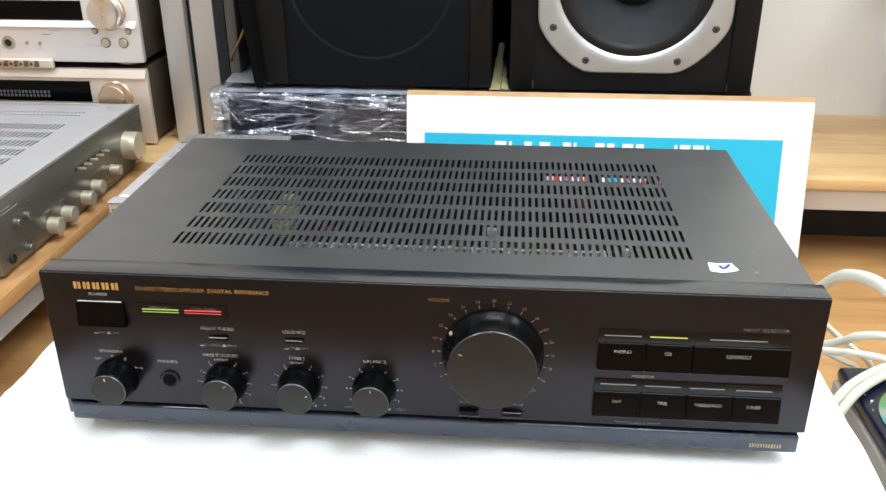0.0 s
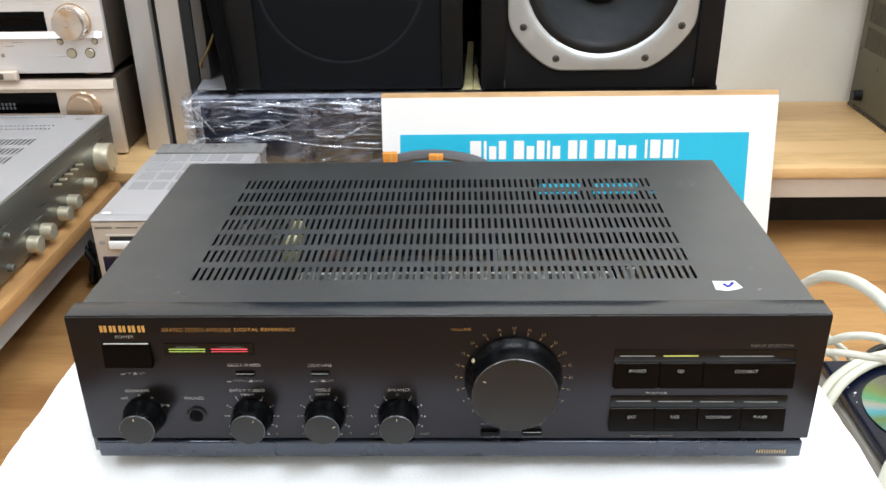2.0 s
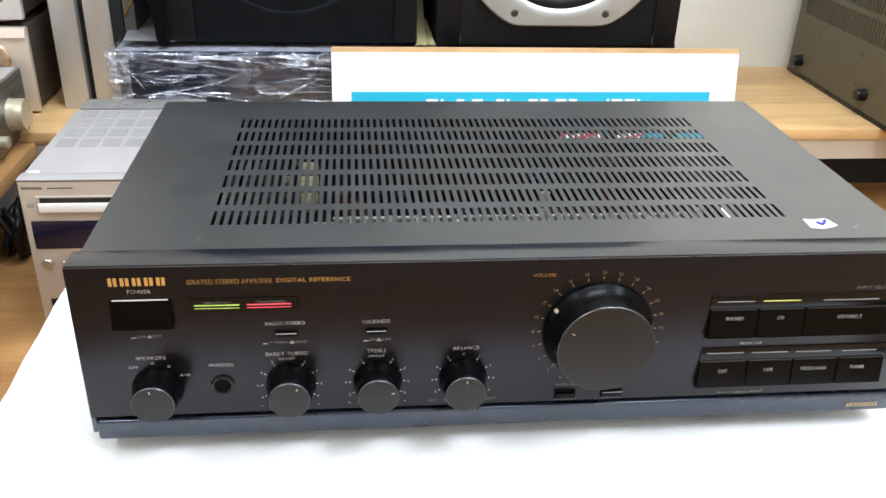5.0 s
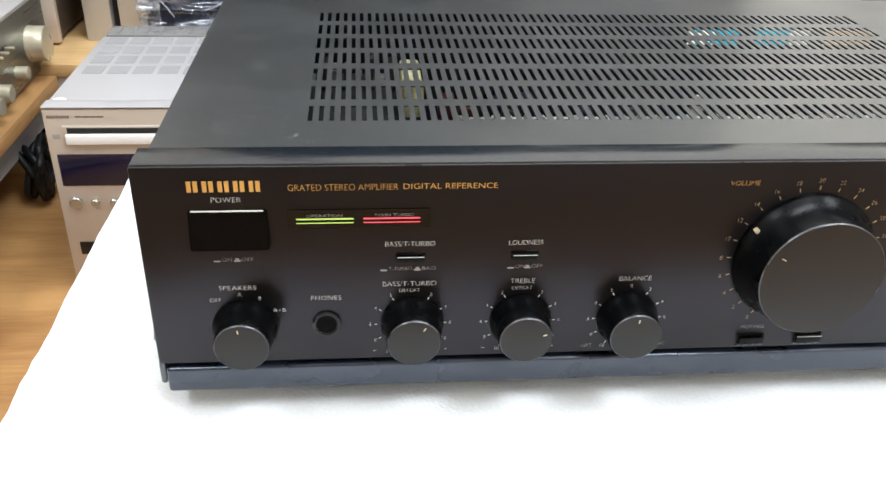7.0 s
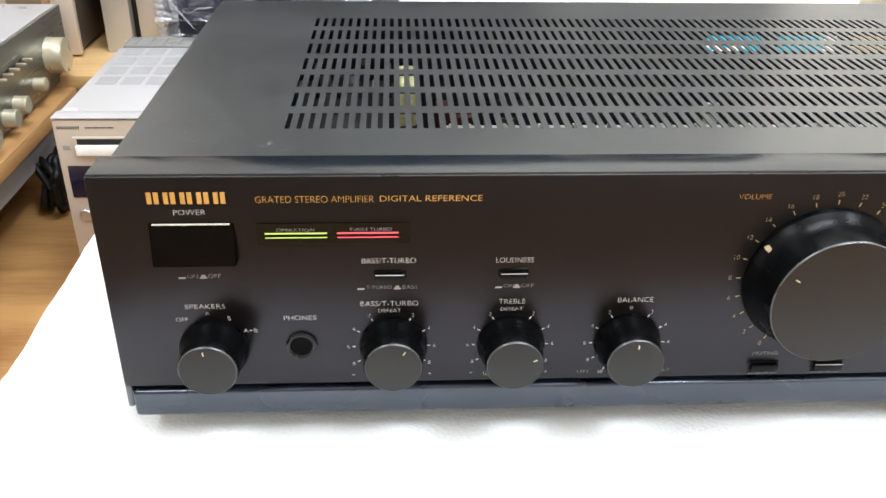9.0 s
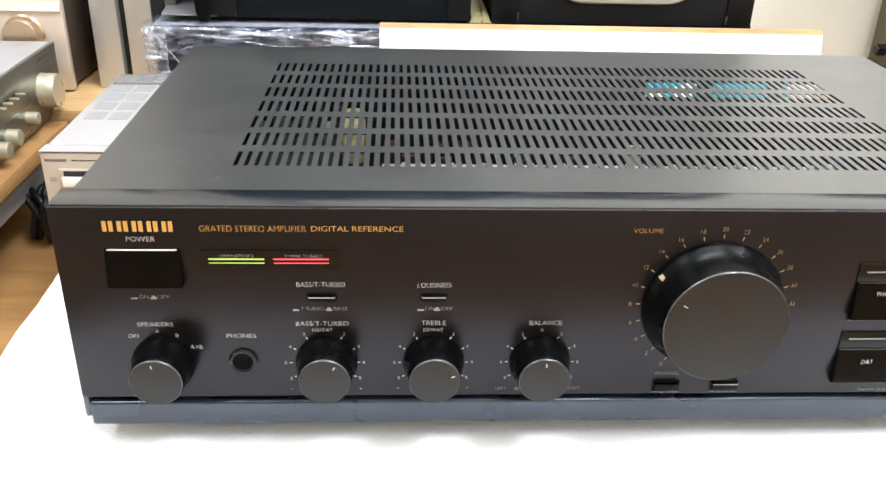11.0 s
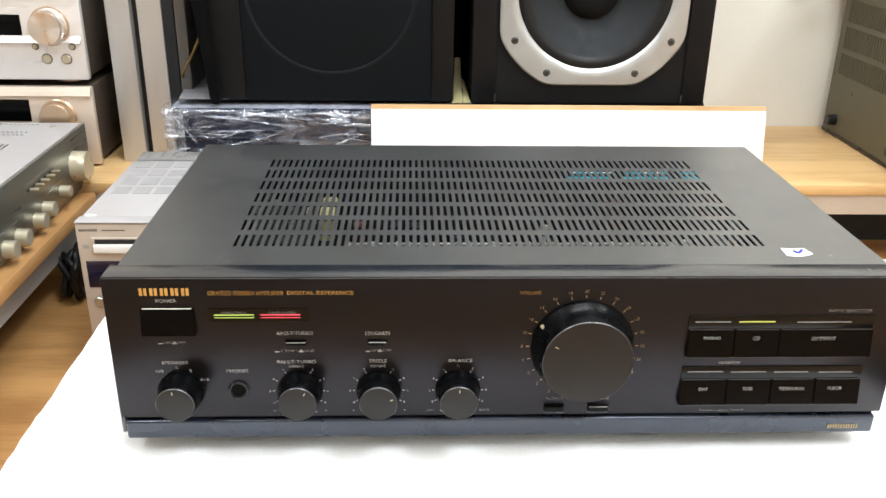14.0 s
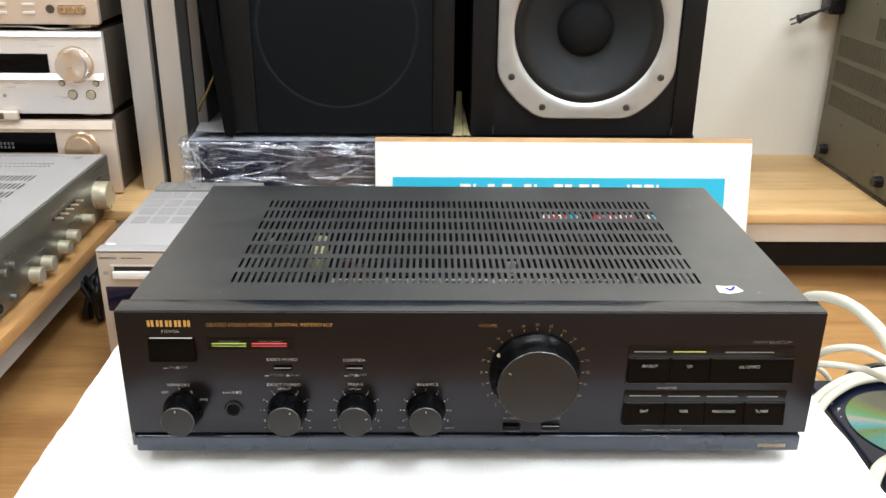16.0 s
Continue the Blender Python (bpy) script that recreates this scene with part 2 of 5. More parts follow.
M["rubber"] = mat("rubber_surround", (0.006, 0.006, 0.0065), 0.45, 0.0, 0.1, spec=0.3)
M["darkcase"] = mat("smoky_grey_plastic", (0.21, 0.205, 0.2), 0.35)
M["greysheet"] = mat("grey_sheet", (0.2, 0.2, 0.215), 0.5)
M["yellowwire"] = mat("ochre_wire", (0.16, 0.1, 0.025), 0.5)
M["dimpost"] = mat("dim_grey_post", (0.12, 0.112, 0.105), 0.5, 0.2, 0.08, 18)
M["white"] = mat("white_board_paper", (0.82, 0.82, 0.81), 0.6, 0.0, 0.02, 8)
M["cyan"] = mat("cyan_print", (0.016, 0.435, 0.65), 0.55, 0.0, 0.06, 9)
M["redprint"] = mat("red_print", (0.7, 0.03, 0.05), 0.55)
M["signwood"] = wood("sign_board_edge", (0.62, 0.4, 0.2), (0.42, 0.25, 0.11), (4, 20, 20))
M["silver"] = mat("silver_amp_metal", (0.225, 0.228, 0.205), 0.34, 0.85, 0.06, 30, 0.1, 900, (1, 0.2, 4))
M["silvertop"] = mat("light_grey_paint", (0.395, 0.385, 0.39), 0.5, 0.2, 0.06, 20, 0.15, 1200)
M["champagne"] = mat("champagne_metal", (0.7, 0.6, 0.51), 0.42, 0.45, 0.05, 30, 0.08, 900, (0.2, 1, 4))
M["palegold"] = mat("pale_silver_metal", (0.78, 0.755, 0.745), 0.36, 0.5, 0.05, 30, 0.08, 900, (0.2, 1, 4))
M["brass"] = mat("gold_knob", (0.57, 0.42, 0.29), 0.33, 0.85, 0.05)
M["cream"] = mat("cream_metal_knob", (0.51, 0.465, 0.35), 0.35, 0.5, 0.06)


def turned_face(name, colour, axis):
    """Lathe-turned metal whose highlights fan out from the axis."""
    m = mat(name, colour, 0.32, 0.9, 0.05)
    nt = m.node_tree
    tg = nt.nodes.new("ShaderNodeTangent")
    tg.direction_type, tg.axis = "RADIAL", axis
    p = nt.nodes["Principled BSDF"]
    p.inputs["Anisotropic"].default_value = 0.85
    nt.links.new(tg.outputs[0], p.inputs["Tangent"])
    return m


M["turned"] = turned_face("turned_pale_metal", (0.72, 0.66, 0.6), "Y")
M["bronze"] = mat("dark_bronze_paint", (0.085, 0.064, 0.048), 0.45, 0.1, 0.15, 20)
M["post"] = mat("grey_aluminium_post", (0.56, 0.55, 0.54), 0.42, 0.5, 0.06, 18, 0.1, 500, (5, 5, 0.6))
M["postwarm"] = mat("warm_grey_post", (0.56, 0.53, 0.5), 0.45, 0.4, 0.06, 18, 0.1, 500, (5, 5, 0.6))
M["darkpost"] = mat("dark_grey_post", (0.015, 0.019, 0.023), 0.45, 0.2, 0.1, 18)
M["microtop"] = mat("silver_micro_top", (0.42, 0.405, 0.41), 0.5, 0.15, 0.04, 20, 0.12, 1300)
M["micro"] = mat("silver_micro_front", (0.5, 0.435, 0.37), 0.45, 0.3, 0.04, 20)
M["segment"] = mat("unlit_display_segment", (0.11, 0.11, 0.115), 0.4)
M["display"] = mat("dark_blue_display", (0.008, 0.007, 0.025), 0.12)
M["mesh"] = mat("grey_vent_area", (0.32, 0.312, 0.318), 0.6, 0.1, 0.1, 40)
M["navy"] = mat("navy_gloss_lid", (0.0025, 0.0045, 0.016), 0.2, 0.0, 0.2, 30, rvar=0.06, spec=0.3)
M["beige"] = mat("greige_case", (0.36, 0.33, 0.29), 0.5, 0.0, 0.1, 20)
M["cable"] = mat("white_cable", (0.66, 0.64, 0.54), 0.45, 0.0, 0.05, 60)
M["oldcable"] = mat("yellowed_cable", (0.56, 0.55, 0.45), 0.5, 0.0, 0.08, 60)
M["strap"] = mat("yellowed_strap", (0.5, 0.45, 0.24), 0.55, 0.0, 0.15, 60)
M["khaki"] = mat("khaki_metal_case", (0.118, 0.106, 0.066), 0.5, 0.15, 0.3, 34, 0.15, 700)
M["plugbrown"] = mat("brown_black_plug", (0.02, 0.016, 0.013), 0.5, 0.0, 0.2, 60)
M["orange"] = mat("orange_tag", (0.7, 0.28, 0.04), 0.5)
M["greybag"] = mat("dark_grey_sleeve", (0.085, 0.083, 0.088), 0.45, 0.0, 0.2, 40)
M["dullbrown"] = mat("dull_brown", (0.018, 0.0155, 0.0155), 0.6, 0.0, 0.3, 60)
M["fadedink"] = mat("faded_blue_print", (0.012, 0.016, 0.035), 0.5, 0.0, 0.2, 60)
M["navybox"] = mat("navy_carton", (0.005, 0.0075, 0.021), 0.3, 0.0, 0.3, 30)
M["tablewood"] = wood("table_wood", (0.4, 0.25, 0.12), (0.25, 0.14, 0.06))


def disc_material():
    """Mirror disc; its rainbow sheen and bright streak are painted as colours round the hub."""
    m, nt, p = nodes_of("disc_foil")
    N, L = nt.nodes, nt.links
    tc, g, cr = N.new("ShaderNodeTexCoord"), N.new("ShaderNodeTexGradient"), N.new("ShaderNodeValToRGB")
    g.gradient_type = "RADIAL"
    L.new(tc.outputs["Object"], g.inputs[0])
    L.new(g.outputs[0], cr.inputs[0])
    e = cr.color_ramp.elements
    e[0].position, e[0].color = 0.0, (0.16, 0.2, 0.14, 1)
    e[1].position, e[1].color = 1.0, (0.16, 0.2, 0.14, 1)
    for k, c in ((0.36, (0.2, 0.2, 0.16, 1)), (0.42, (0.22, 0.3, 0.1, 1)), (0.46, (0.12, 0.4, 0.22, 1)), (0.485, (0.45, 0.42, 0.38, 1)), (0.52, (0.1, 0.4, 0.5, 1)), (0.55, (0.16, 0.24, 0.08, 1)), (0.6, (0.1, 0.3, 0.3, 1)), (0.66, (0.14, 0.2, 0.1, 1))):
        q = e.new(k)
        q.color = c
    L.new(cr.outputs[0], p.inputs["Base Color"])
    p.inputs["Metallic"].default_value, p.inputs["Roughness"].default_value = 0.9, 0.22
    return m


def wrap_material(name, gloss, haze, colour=(0.8, 0.82, 0.86), patchy=0.0, size=38):
    """Clear stretch film: see-through, with a mirror-like share and a thin milky share that varies in patches and
    paints reflections.
    """
    m, nt, p = nodes_of(name)
    N, L = nt.nodes, nt.links
    tc, n, r = N.new("ShaderNodeTexCoord"), N.new("ShaderNodeTexNoise"), N.new("ShaderNodeMapRange")
    n.inputs["Scale"].default_value, n.inputs["Detail"].default_value, n.inputs["Distortion"].default_value = size, 5, 0.8
    r.inputs[1].default_value, r.inputs[2].default_value, r.inputs[3].default_value, r.inputs[4].default_value = 0.48, 0.74, haze, haze + patchy
    L.new(tc.outputs["Object"], n.inputs[0])
    L.new(n.outputs[0], r.inputs[0])
    tr, gl, a, b = N.new("ShaderNodeBsdfTransparent"), N.new("ShaderNodeBsdfGlossy"), N.new("ShaderNodeMixShader"), N.new("ShaderNodeMixShader")
    gl.inputs["Roughness"].default_value = 0.13
    gl.inputs["Color"].default_value = (0.84, 0.9, 1.0, 1)
    p.inputs["Base Color"].default_value = (*colour, 1)
    p.inputs["Roughness"].default_value = 0.35
    L.new(r.outputs[0], a.inputs[0])
    L.new(tr.outputs[0], a.inputs[1])
    L.new(p.outputs[0], a.inputs[2])
    b.inputs[0].default_value = gloss
    L.new(a.outputs[0], b.inputs[1])
    L.new(gl.outputs[0], b.inputs[2])
    L.new(b.outputs[0], N["Material Output"].inputs[0])
    return m


M["disc"] = disc_material()
M["film"] = wrap_material("clear_film", 0.095, 0.014, (0.66, 0.71, 0.86), patchy=0.24)
M["topfilm"] = wrap_material("milky_top_film", 0.14, 0.55, (0.55, 0.57, 0.65), patchy=0.3, size=60)
M["foldfilm"] = wrap_material("milky_film", 0.18, 0.15, (0.8, 0.83, 0.9), patchy=0.45, size=120)


# ---- mesh helpers ----
def link(name, bm, material, parent=None, label="", smooth=True):
    me = bpy.data.meshes.new(name)
    bmesh.ops.recalc_face_normals(bm, faces=bm.faces)
    bm.to_mesh(me)
    bm.free()
    me.materials.append(material)
    if smooth:
        me.polygons.foreach_set("use_smooth", [True] * len(me.polygons))
        me.set_sharp_from_angle(angle=radians(32))
    ob = new(name, me)
    ob.parent = parent
    if label:
        ob["label"] = label
    return ob


def part(name, bm, material, parent, label=""):
    return link(name, bm, material, parent, label)


def thing(name, label, category, x=0, y=0, z=0, turn=0, group="", kind=""):
    ob = new(name)
    ob.empty_display_size = 0.02
    ob.matrix_world = pose(x, y, z, 0, 0, turn)
    return tagged(ob, label, category, group, kind)


def box(x0, x1, y0, y1, z0, z1, bevel=0.0, seg=2, bm=None):
    bm = bm or bmesh.new()
    r = bmesh.ops.create_cube(bm, size=1, matrix=Matrix.Translation(((x0 + x1) / 2, (y0 + y1) / 2, (z0 + z1) / 2)) @ Matrix.Diagonal((x1 - x0, y1 - y0, z1 - z0, 1)))
    if bevel:
        edges = list({e for v in r["verts"] for e in v.link_edges})
        bmesh.ops.bevel(bm, geom=edges, offset=bevel, segments=seg, affect="EDGES", profile=0.5)
    return bm


def lathe(profile, m=None, seg=48, bm=None):
    """Turns (radius, height) pairs round z, then lays the result by m."""
    bm = bm or bmesh.new()
    m = m or Matrix()
    rings = []
    for r, h in profile:
        if r < 1e-6:
            rings.append([bm.verts.new(m @ Vector((0, 0, h)))])
        else:
            rings.append([bm.verts.new(m @ Vector((r * math.cos(2 * math.pi * i / seg), r * math.sin(2 * math.pi * i / seg), h))) for i in range(seg)])
    for a, b in zip(rings, rings[1:]):
        for i in range(seg):
            j = (i + 1) % seg
            if len(a) == 1 and len(b) == 1:
                continue
            if len(a) == 1:
                bm.faces.new((a[0], b[i], b[j]))
            elif len(b) == 1:
                bm.faces.new((a[i], a[j], b[0]))
            else:
                bm.faces.new((a[i], a[j], b[j], b[i]))
    return bm


FRONT = pose(0, 0, 0, 90)       # turns local z to -y


def facing(x, y, z):
    """Local z points to the viewer's side (-y)."""
    return Matrix.Translation((x, y, z)) @ FRONT


def sideways(x, y, z):
    """Local z points along +x."""
    return Matrix.Translation((x, y, z)) @ pose(0, 0, 0, 0, 90)


def perforated(us, vs, hole, m, thick, bm=None):
    """A plate on the grid us x vs with the cells where hole(i, j) is true cut through; m lays it."""
    bm = bm or bmesh.new()
    nu, nv = len(us) - 1, len(vs) - 1
    top, low = {}, {}

    def vert(store, i, j, h):
        if (i, j) not in store:
            store[(i, j)] = bm.verts.new(m @ Vector((us[i], vs[j], h)))
        return store[(i, j)]

    def solid(i, j):
        return 0 <= i < nu and 0 <= j < nv and not hole(i, j)

    for i in range(nu):
        for j in range(nv):
            if not solid(i, j):
                continue
            c = ((i, j), (i + 1, j), (i + 1, j + 1), (i, j + 1))
            bm.faces.new([vert(top, *k, 0) for k in c])
            bm.faces.new([vert(low, *k, -thick) for k in reversed(c)])
            for (a, b), (di, dj) in zip(((c[0], c[1]), (c[1], c[2]), (c[2], c[3]), (c[3], c[0])), ((0, -1), (1, 0), (0, 1), (-1, 0))):
                if not solid(i + di, j + dj):
                    bm.faces.new((vert(top, *a, 0), vert(low, *a, -thick), vert(low, *b, -thick), vert(top, *b, 0)))
    return bm


def slots(start, pitch, width, count, lo, hi):
    """Grid lines from lo to hi with count openings; odd cells are the openings."""
    out = [lo]
    for k in range(count):
        out += [start + k * pitch, start + k * pitch + width]
    return out + [hi]


def glide(points, n=10):
    """Catmull-Rom samples through the points."""
    p = [Vector(q) for q in points]
    p = [2 * p[0] - p[1]] + p + [2 * p[-1] - p[-2]]
    out = []
    for a, b, c, d in zip(p, p[1:], p[2:], p[3:]):
        for k in range(n):
            t = k / n
            out.append(0.5 * (2 * b + (c - a) * t + (2 * a - 5 * b + 4 * c - d) * t * t + (3 * b - a - 3 * c + d) * t ** 3))
    return out + [p[-2]]


def sweep(points, r, seg=10, flat=1.0, n=10, bm=None):
    """A cable of radius r through the points; flat widens it sideways."""
    bm = bm or bmesh.new()
    pts = glide(points, n)
    rings = []
    side = None
    for i, q in enumerate(pts):
        t = (pts[min(i + 1, len(pts) - 1)] - pts[max(i - 1, 0)]).normalized()
        side = t.cross(Vector((0, 0, 1))) if side is None else side - t * side.dot(t)
        side.normalize()
        up = side.cross(t)
        rings.append([bm.verts.new(q + side * (r * flat * math.cos(2 * math.pi * k / seg)) + up * (r * math.sin(2 * math.pi * k / seg))) for k in range(seg)])
    for a, b in zip(rings, rings[1:]):
        for k in range(seg):
            bm.faces.new((a[k], a[(k + 1) % seg], b[(k + 1) % seg], b[k]))
    bm.faces.new(rings[0])
    bm.faces.new(rings[-1])
    return bm


def word(text, x, z, height, material, parent, y=-0.0002, width=0, name="lettering", m=None, bold=0.0):
    """Lettering centred at (x, z) on a face towards -y (or laid by m, which takes flat text centred on the origin)."""
    cu = bpy.data.curves.new(name, "FONT")
    cu.body, cu.size, cu.resolution_u, cu.offset = text, 1.0, 3, bold - 0.02
    ob = bpy.data.objects.new(name, cu)
    me = bpy.data.meshes.new_from_object(ob)
    bpy.data.objects.remove(ob)
    co = np.array([v.co[:] for v in me.vertices])
    lo, hi = co.min(0), co.max(0)
    sy = height / (hi[1] - lo[1])
    sx = width / (hi[0] - lo[0]) if width else sy * 0.95
    lay = m or facing(x, y, z)
    me.transform(lay @ Matrix.Diagonal((sx, sy, 1, 1)) @ Matrix.Translation((-(lo[0] + hi[0]) / 2, -(lo[1] + hi[1]) / 2, 0)))
    me.name = name
    me.materials.append(material)
    ob = new(name, me)
    ob.parent = parent
    return ob


def bars(x, z, width, height, material, parent, count=5, y=-0.0002, name="lettering_bar", gap=0.25):
    """Plain bars in place of writing."""
    bm = bmesh.new()
    w = width / count
    for k in range(count):
        a = x - width / 2 + k * w
        box(a + w * gap / 2, a + w * (1 - gap / 2), y - 0.0002, y + 0.0003, z - height / 2, z + height / 2, bm=bm)
    return link(name, bm, material, parent, smooth=False)


# ---- room ----
def slab(name, x0, x1, y0, y1, z0, z1, material, label, category):
    return tagged(link(name, box(x0, x1, y0, y1, z0, z1), material, smooth=False), label, category, kind="structure")


WALL = 1.222
slab("floor", -2.6, 2.6, -4.0, WALL + 0.1, FLOOR - 0.05, FLOOR, M["floor"], "warm orange-brown wood laminate floor", "floor")
slab("wall_north", -2.7, 2.7, WALL, WALL + 0.1, FLOOR, CEIL, M["wall"], "plain cream painted wall behind the shelves", "wall")
slab("wall_south", -2.7, 2.7, -4.1, -4.0, FLOOR, CEIL, M["wall"], "plain cream painted wall behind the viewer", "wall")
slab("wall_east", 2.6, 2.7, -4.0, WALL, FLOOR, CEIL, M["wall"], "plain cream painted side wall", "wall")
slab("wall_west", -2.7, -2.6, -4.0, WALL, FLOOR, CEIL, M["wall"], "plain cream painted side wall", "wall")
slab("ceiling", -2.7, 2.7, -4.1, WALL + 0.1, CEIL, CEIL + 0.05, M["ceiling"], "plain white painted ceiling", "ceiling")
# assumed fixtures, one over each lamp, all out of view
for lx, ly, lw, ld, lp in LIGHTS:
    fx = thing("ceiling_light", "white rectangular ceiling light panel, assumed out of view", "lamp", lx, ly, CEIL, group="ceiling lights")
    part("housing", box(-lw / 2 - 0.02, lw / 2 + 0.02, -ld / 2 - 0.02, ld / 2 + 0.02, -0.07, 0, 0.01), M["ceiling"], fx)
    part("diffuser", box(-lw / 2, lw / 2, -ld / 2, ld / 2, -0.078, -0.07, 0.003), M["white"], fx, "white plastic diffuser")

# rear platform: board on a beige plinth, gap below
PLAT, EDGE = -0.125, 0.862
p = thing("display_platform", "low light-wood display platform with a beige front rail", "shelf", 0, 0, FLOOR)
part("board", box(-1.4, 1.9, EDGE, WALL - 0.002, PLAT - 0.018 - FLOOR, PLAT - FLOOR, 0.002), M["shelf"], p, "light rubberwood board")
part("front_rail", box(-1.4, 1.9, EDGE + 0.004, EDGE + 0.022, PLAT - 0.052 - FLOOR, PLAT - 0.018 - FLOOR), M["fascia"], p, "beige laminate rail")
for k, x in enumerate((-1.35, 0.3, 1.85)):
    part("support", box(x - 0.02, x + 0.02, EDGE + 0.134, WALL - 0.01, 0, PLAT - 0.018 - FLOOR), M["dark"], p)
part("gap_panel", box(-1.38, 1.88, EDGE + 0.118, EDGE + 0.133, 0, PLAT - 0.018 - FLOOR), M["dark"], p, "dark panel closing the gap under the board")

# side shelf along the left
SIDE = -0.139
p = thing("side_shelf", "low wooden shelf board with a grey laminate edge below", "shelf", -0.545, 0, FLOOR)
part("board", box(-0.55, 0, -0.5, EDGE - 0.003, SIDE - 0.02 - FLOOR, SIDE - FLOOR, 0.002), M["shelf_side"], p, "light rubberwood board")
part("side_rail", box(-0.04, -0.022, -0.5, EDGE - 0.003, 0.066, SIDE - 0.02 - FLOOR), M["fascia_grey"], p, "grey laminate rail")
for y in (-0.45, 0.3, 0.82):
    part("leg", box(-0.5, -0.15, y - 0.02, y + 0.02, 0, SIDE - 0.02 - FLOOR), M["dark"], p)


# ---- table and cloth ----
t = thing("low_table", "low wooden table hidden under a white cloth", "table", -0.01, -0.02, FLOOR)
part("tabletop", box(-0.27, 0.27, -0.055, 0.3, 0.225, 0.25, 0.004), M["tablewood"], t)
for x in (-0.24, 0.24):
    for y in (-0.03, 0.27):
        part("leg", box(x - 0.02, x + 0.02, y - 0.02, y + 0.02, 0, 0.225), M["tablewood"], t)


def fleece():
    """Padded cloth: a flat top that rolls over its edge and hangs down to the floor, with folds."""
    bm = bmesh.new()
    x0, x1, y0, y1, r = -0.302, 0.28, -0.106, 0.315, 0.025
    ring_n = 220
    cx, cy, hx, hy = (x0 + x1) / 2, (y0 + y1) / 2, (x1 - x0) / 2, (y1 - y0) / 2
    corner = 0.05

    def rim(k):
        """Point and outward normal on the rounded outline."""
        per = 2 * (2 * (hx - corner)) + 2 * (2 * (hy - corner)) + 2 * math.pi * corner
        s = per * k / ring_n
        sides = ((hx, -(hy - corner), 0, 1, 2 * (hy - corner)), (hx - corner, hy, -1, 0, 2 * (hx - corner)), (-hx, hy - corner, 0, -1, 2 * (hy - corner)), (-(hx - corner), -hy, 1, 0, 2 * (hx - corner)))
        for a, b, dx, dy, length in sides:
            if s <= length:
                return Vector((a + dx * s, b + dy * s, 0)), Vector((dy, -dx, 0))
            s -= length
            if s <= math.pi / 2 * corner:
                n = Vector((dy, -dx, 0))
                d = Vector((dx, dy, 0))
                w = s / corner
                c = Vector((a + dx * length, b + dy * length, 0)) - n * corner
                v = n * math.cos(w) + d * math.sin(w)
                return c + v * corner, v
            s -= math.pi / 2 * corner
        return Vector((hx, -(hy - corner), 0)), Vector((1, 0, 0))

    loops = []
    for f in (0.06, 0.2, 0.35, 0.5, 0.62, 0.72, 0.8, 0.87, 0.92, 0.96, 0.985):
        loops.append([(rim(k)[0] * f, None, 0, f) for k in range(ring_n)])
    prof = [(0.0 - r + r * math.sin(a), -(r - r * math.cos(a))) for a in [i * math.pi / 2 / 6 for i in range(0, 7)]]
    for o, dz in prof:
        loops.append([(rim(k)[0] + rim(k)[1] * o, rim(k)[1], dz, 1) for k in range(ring_n)])
    for h in (0.06, 0.1, 0.14, 0.18, 0.22, 0.25, 0.268):
        loops.append([(rim(k)[0], rim(k)[1], -h, 1) for k in range(ring_n)])
    rows = []
    for lp in loops:
        row = []
        for k, (q, n, dz, f) in enumerate(lp):
            co = Vector((cx + q.x, cy + q.y, dz))
            amp = min(1, -dz / 0.2)
            if n is not None:
                co += n * (amp * (0.012 + 0.012 * math.sin(k * 0.55) + 0.01 * noise.noise(Vector((k * 0.21, dz * 6, 0)))) + 0.004 * noise.noise(co * 30))
                if n.x < -0.9 and co.y < 0.17:
                    k2 = min(1, max(0, (0.17 - co.y) / 0.11)) * min(1, max(0, (-dz - 0.012) / 0.03))
                    co.x -= 0.022 * k2
            flat = 1.0 if dz == 0 else 0.3
            under = abs(co.x) < 0.24 and -0.01 < co.y < 0.28
            if not under:
                co.z += flat * 0.0025 * noise.noise(co * 22) + flat * 0.0012 * noise.noise(co * 90)
            row.append(bm.verts.new(co))
        rows.append(row)
    bm.faces.new(rows[0])
    for a, b in zip(rows, rows[1:]):
        for k in range(ring_n):
            bm.faces.new((a[k], a[(k + 1) % ring_n], b[(k + 1) % ring_n], b[k]))
    return bm


ob = link("cloth", fleece(), M["cloth"])
tagged(ob, "thick white fleece cloth draped over a low table", "cloth")


# ---- main amplifier ----
HW, TOPZ = 0.2294, 0.1172
amp = thing("stereo_amplifier", "black integrated stereo amplifier with slotted top on white cloth", "amplifier")
part("front_panel", box(-HW, HW, 0, 0.018, 0.0262, TOPZ, 0.0012), M["panel"], amp, "satin black metal front panel")
part("top_strip", box(-HW + 0.0005, HW - 0.0005, 0.0012, 0.0174, TOPZ - 0.0006, TOPZ + 0.0005, 0.0004), M["strip"], amp, "smooth glossy strip along the panel top")
# lamp glint on the panel's bevel, put in as a lighter strip
part("edge_glint", box(-HW + 0.0006, HW - 0.0006, 0.0003, 0.0008, TOPZ - 0.0006, TOPZ - 0.0002, 0.00015), M["edge"], amp, "thin grey metal strip standing in for the top edge's glint")
part("panel_groove", box(-HW + 0.003, HW - 0.003, 0.004, 0.018, 0.0235, 0.0262), M["dark"], amp)
part("base_strip", box(-HW + 0.0025, HW - 0.0025, 0.0, 0.018, 0.0112, 0.0238, 0.0016, 3), M["lip"], amp, "dark blue-grey lower strip")

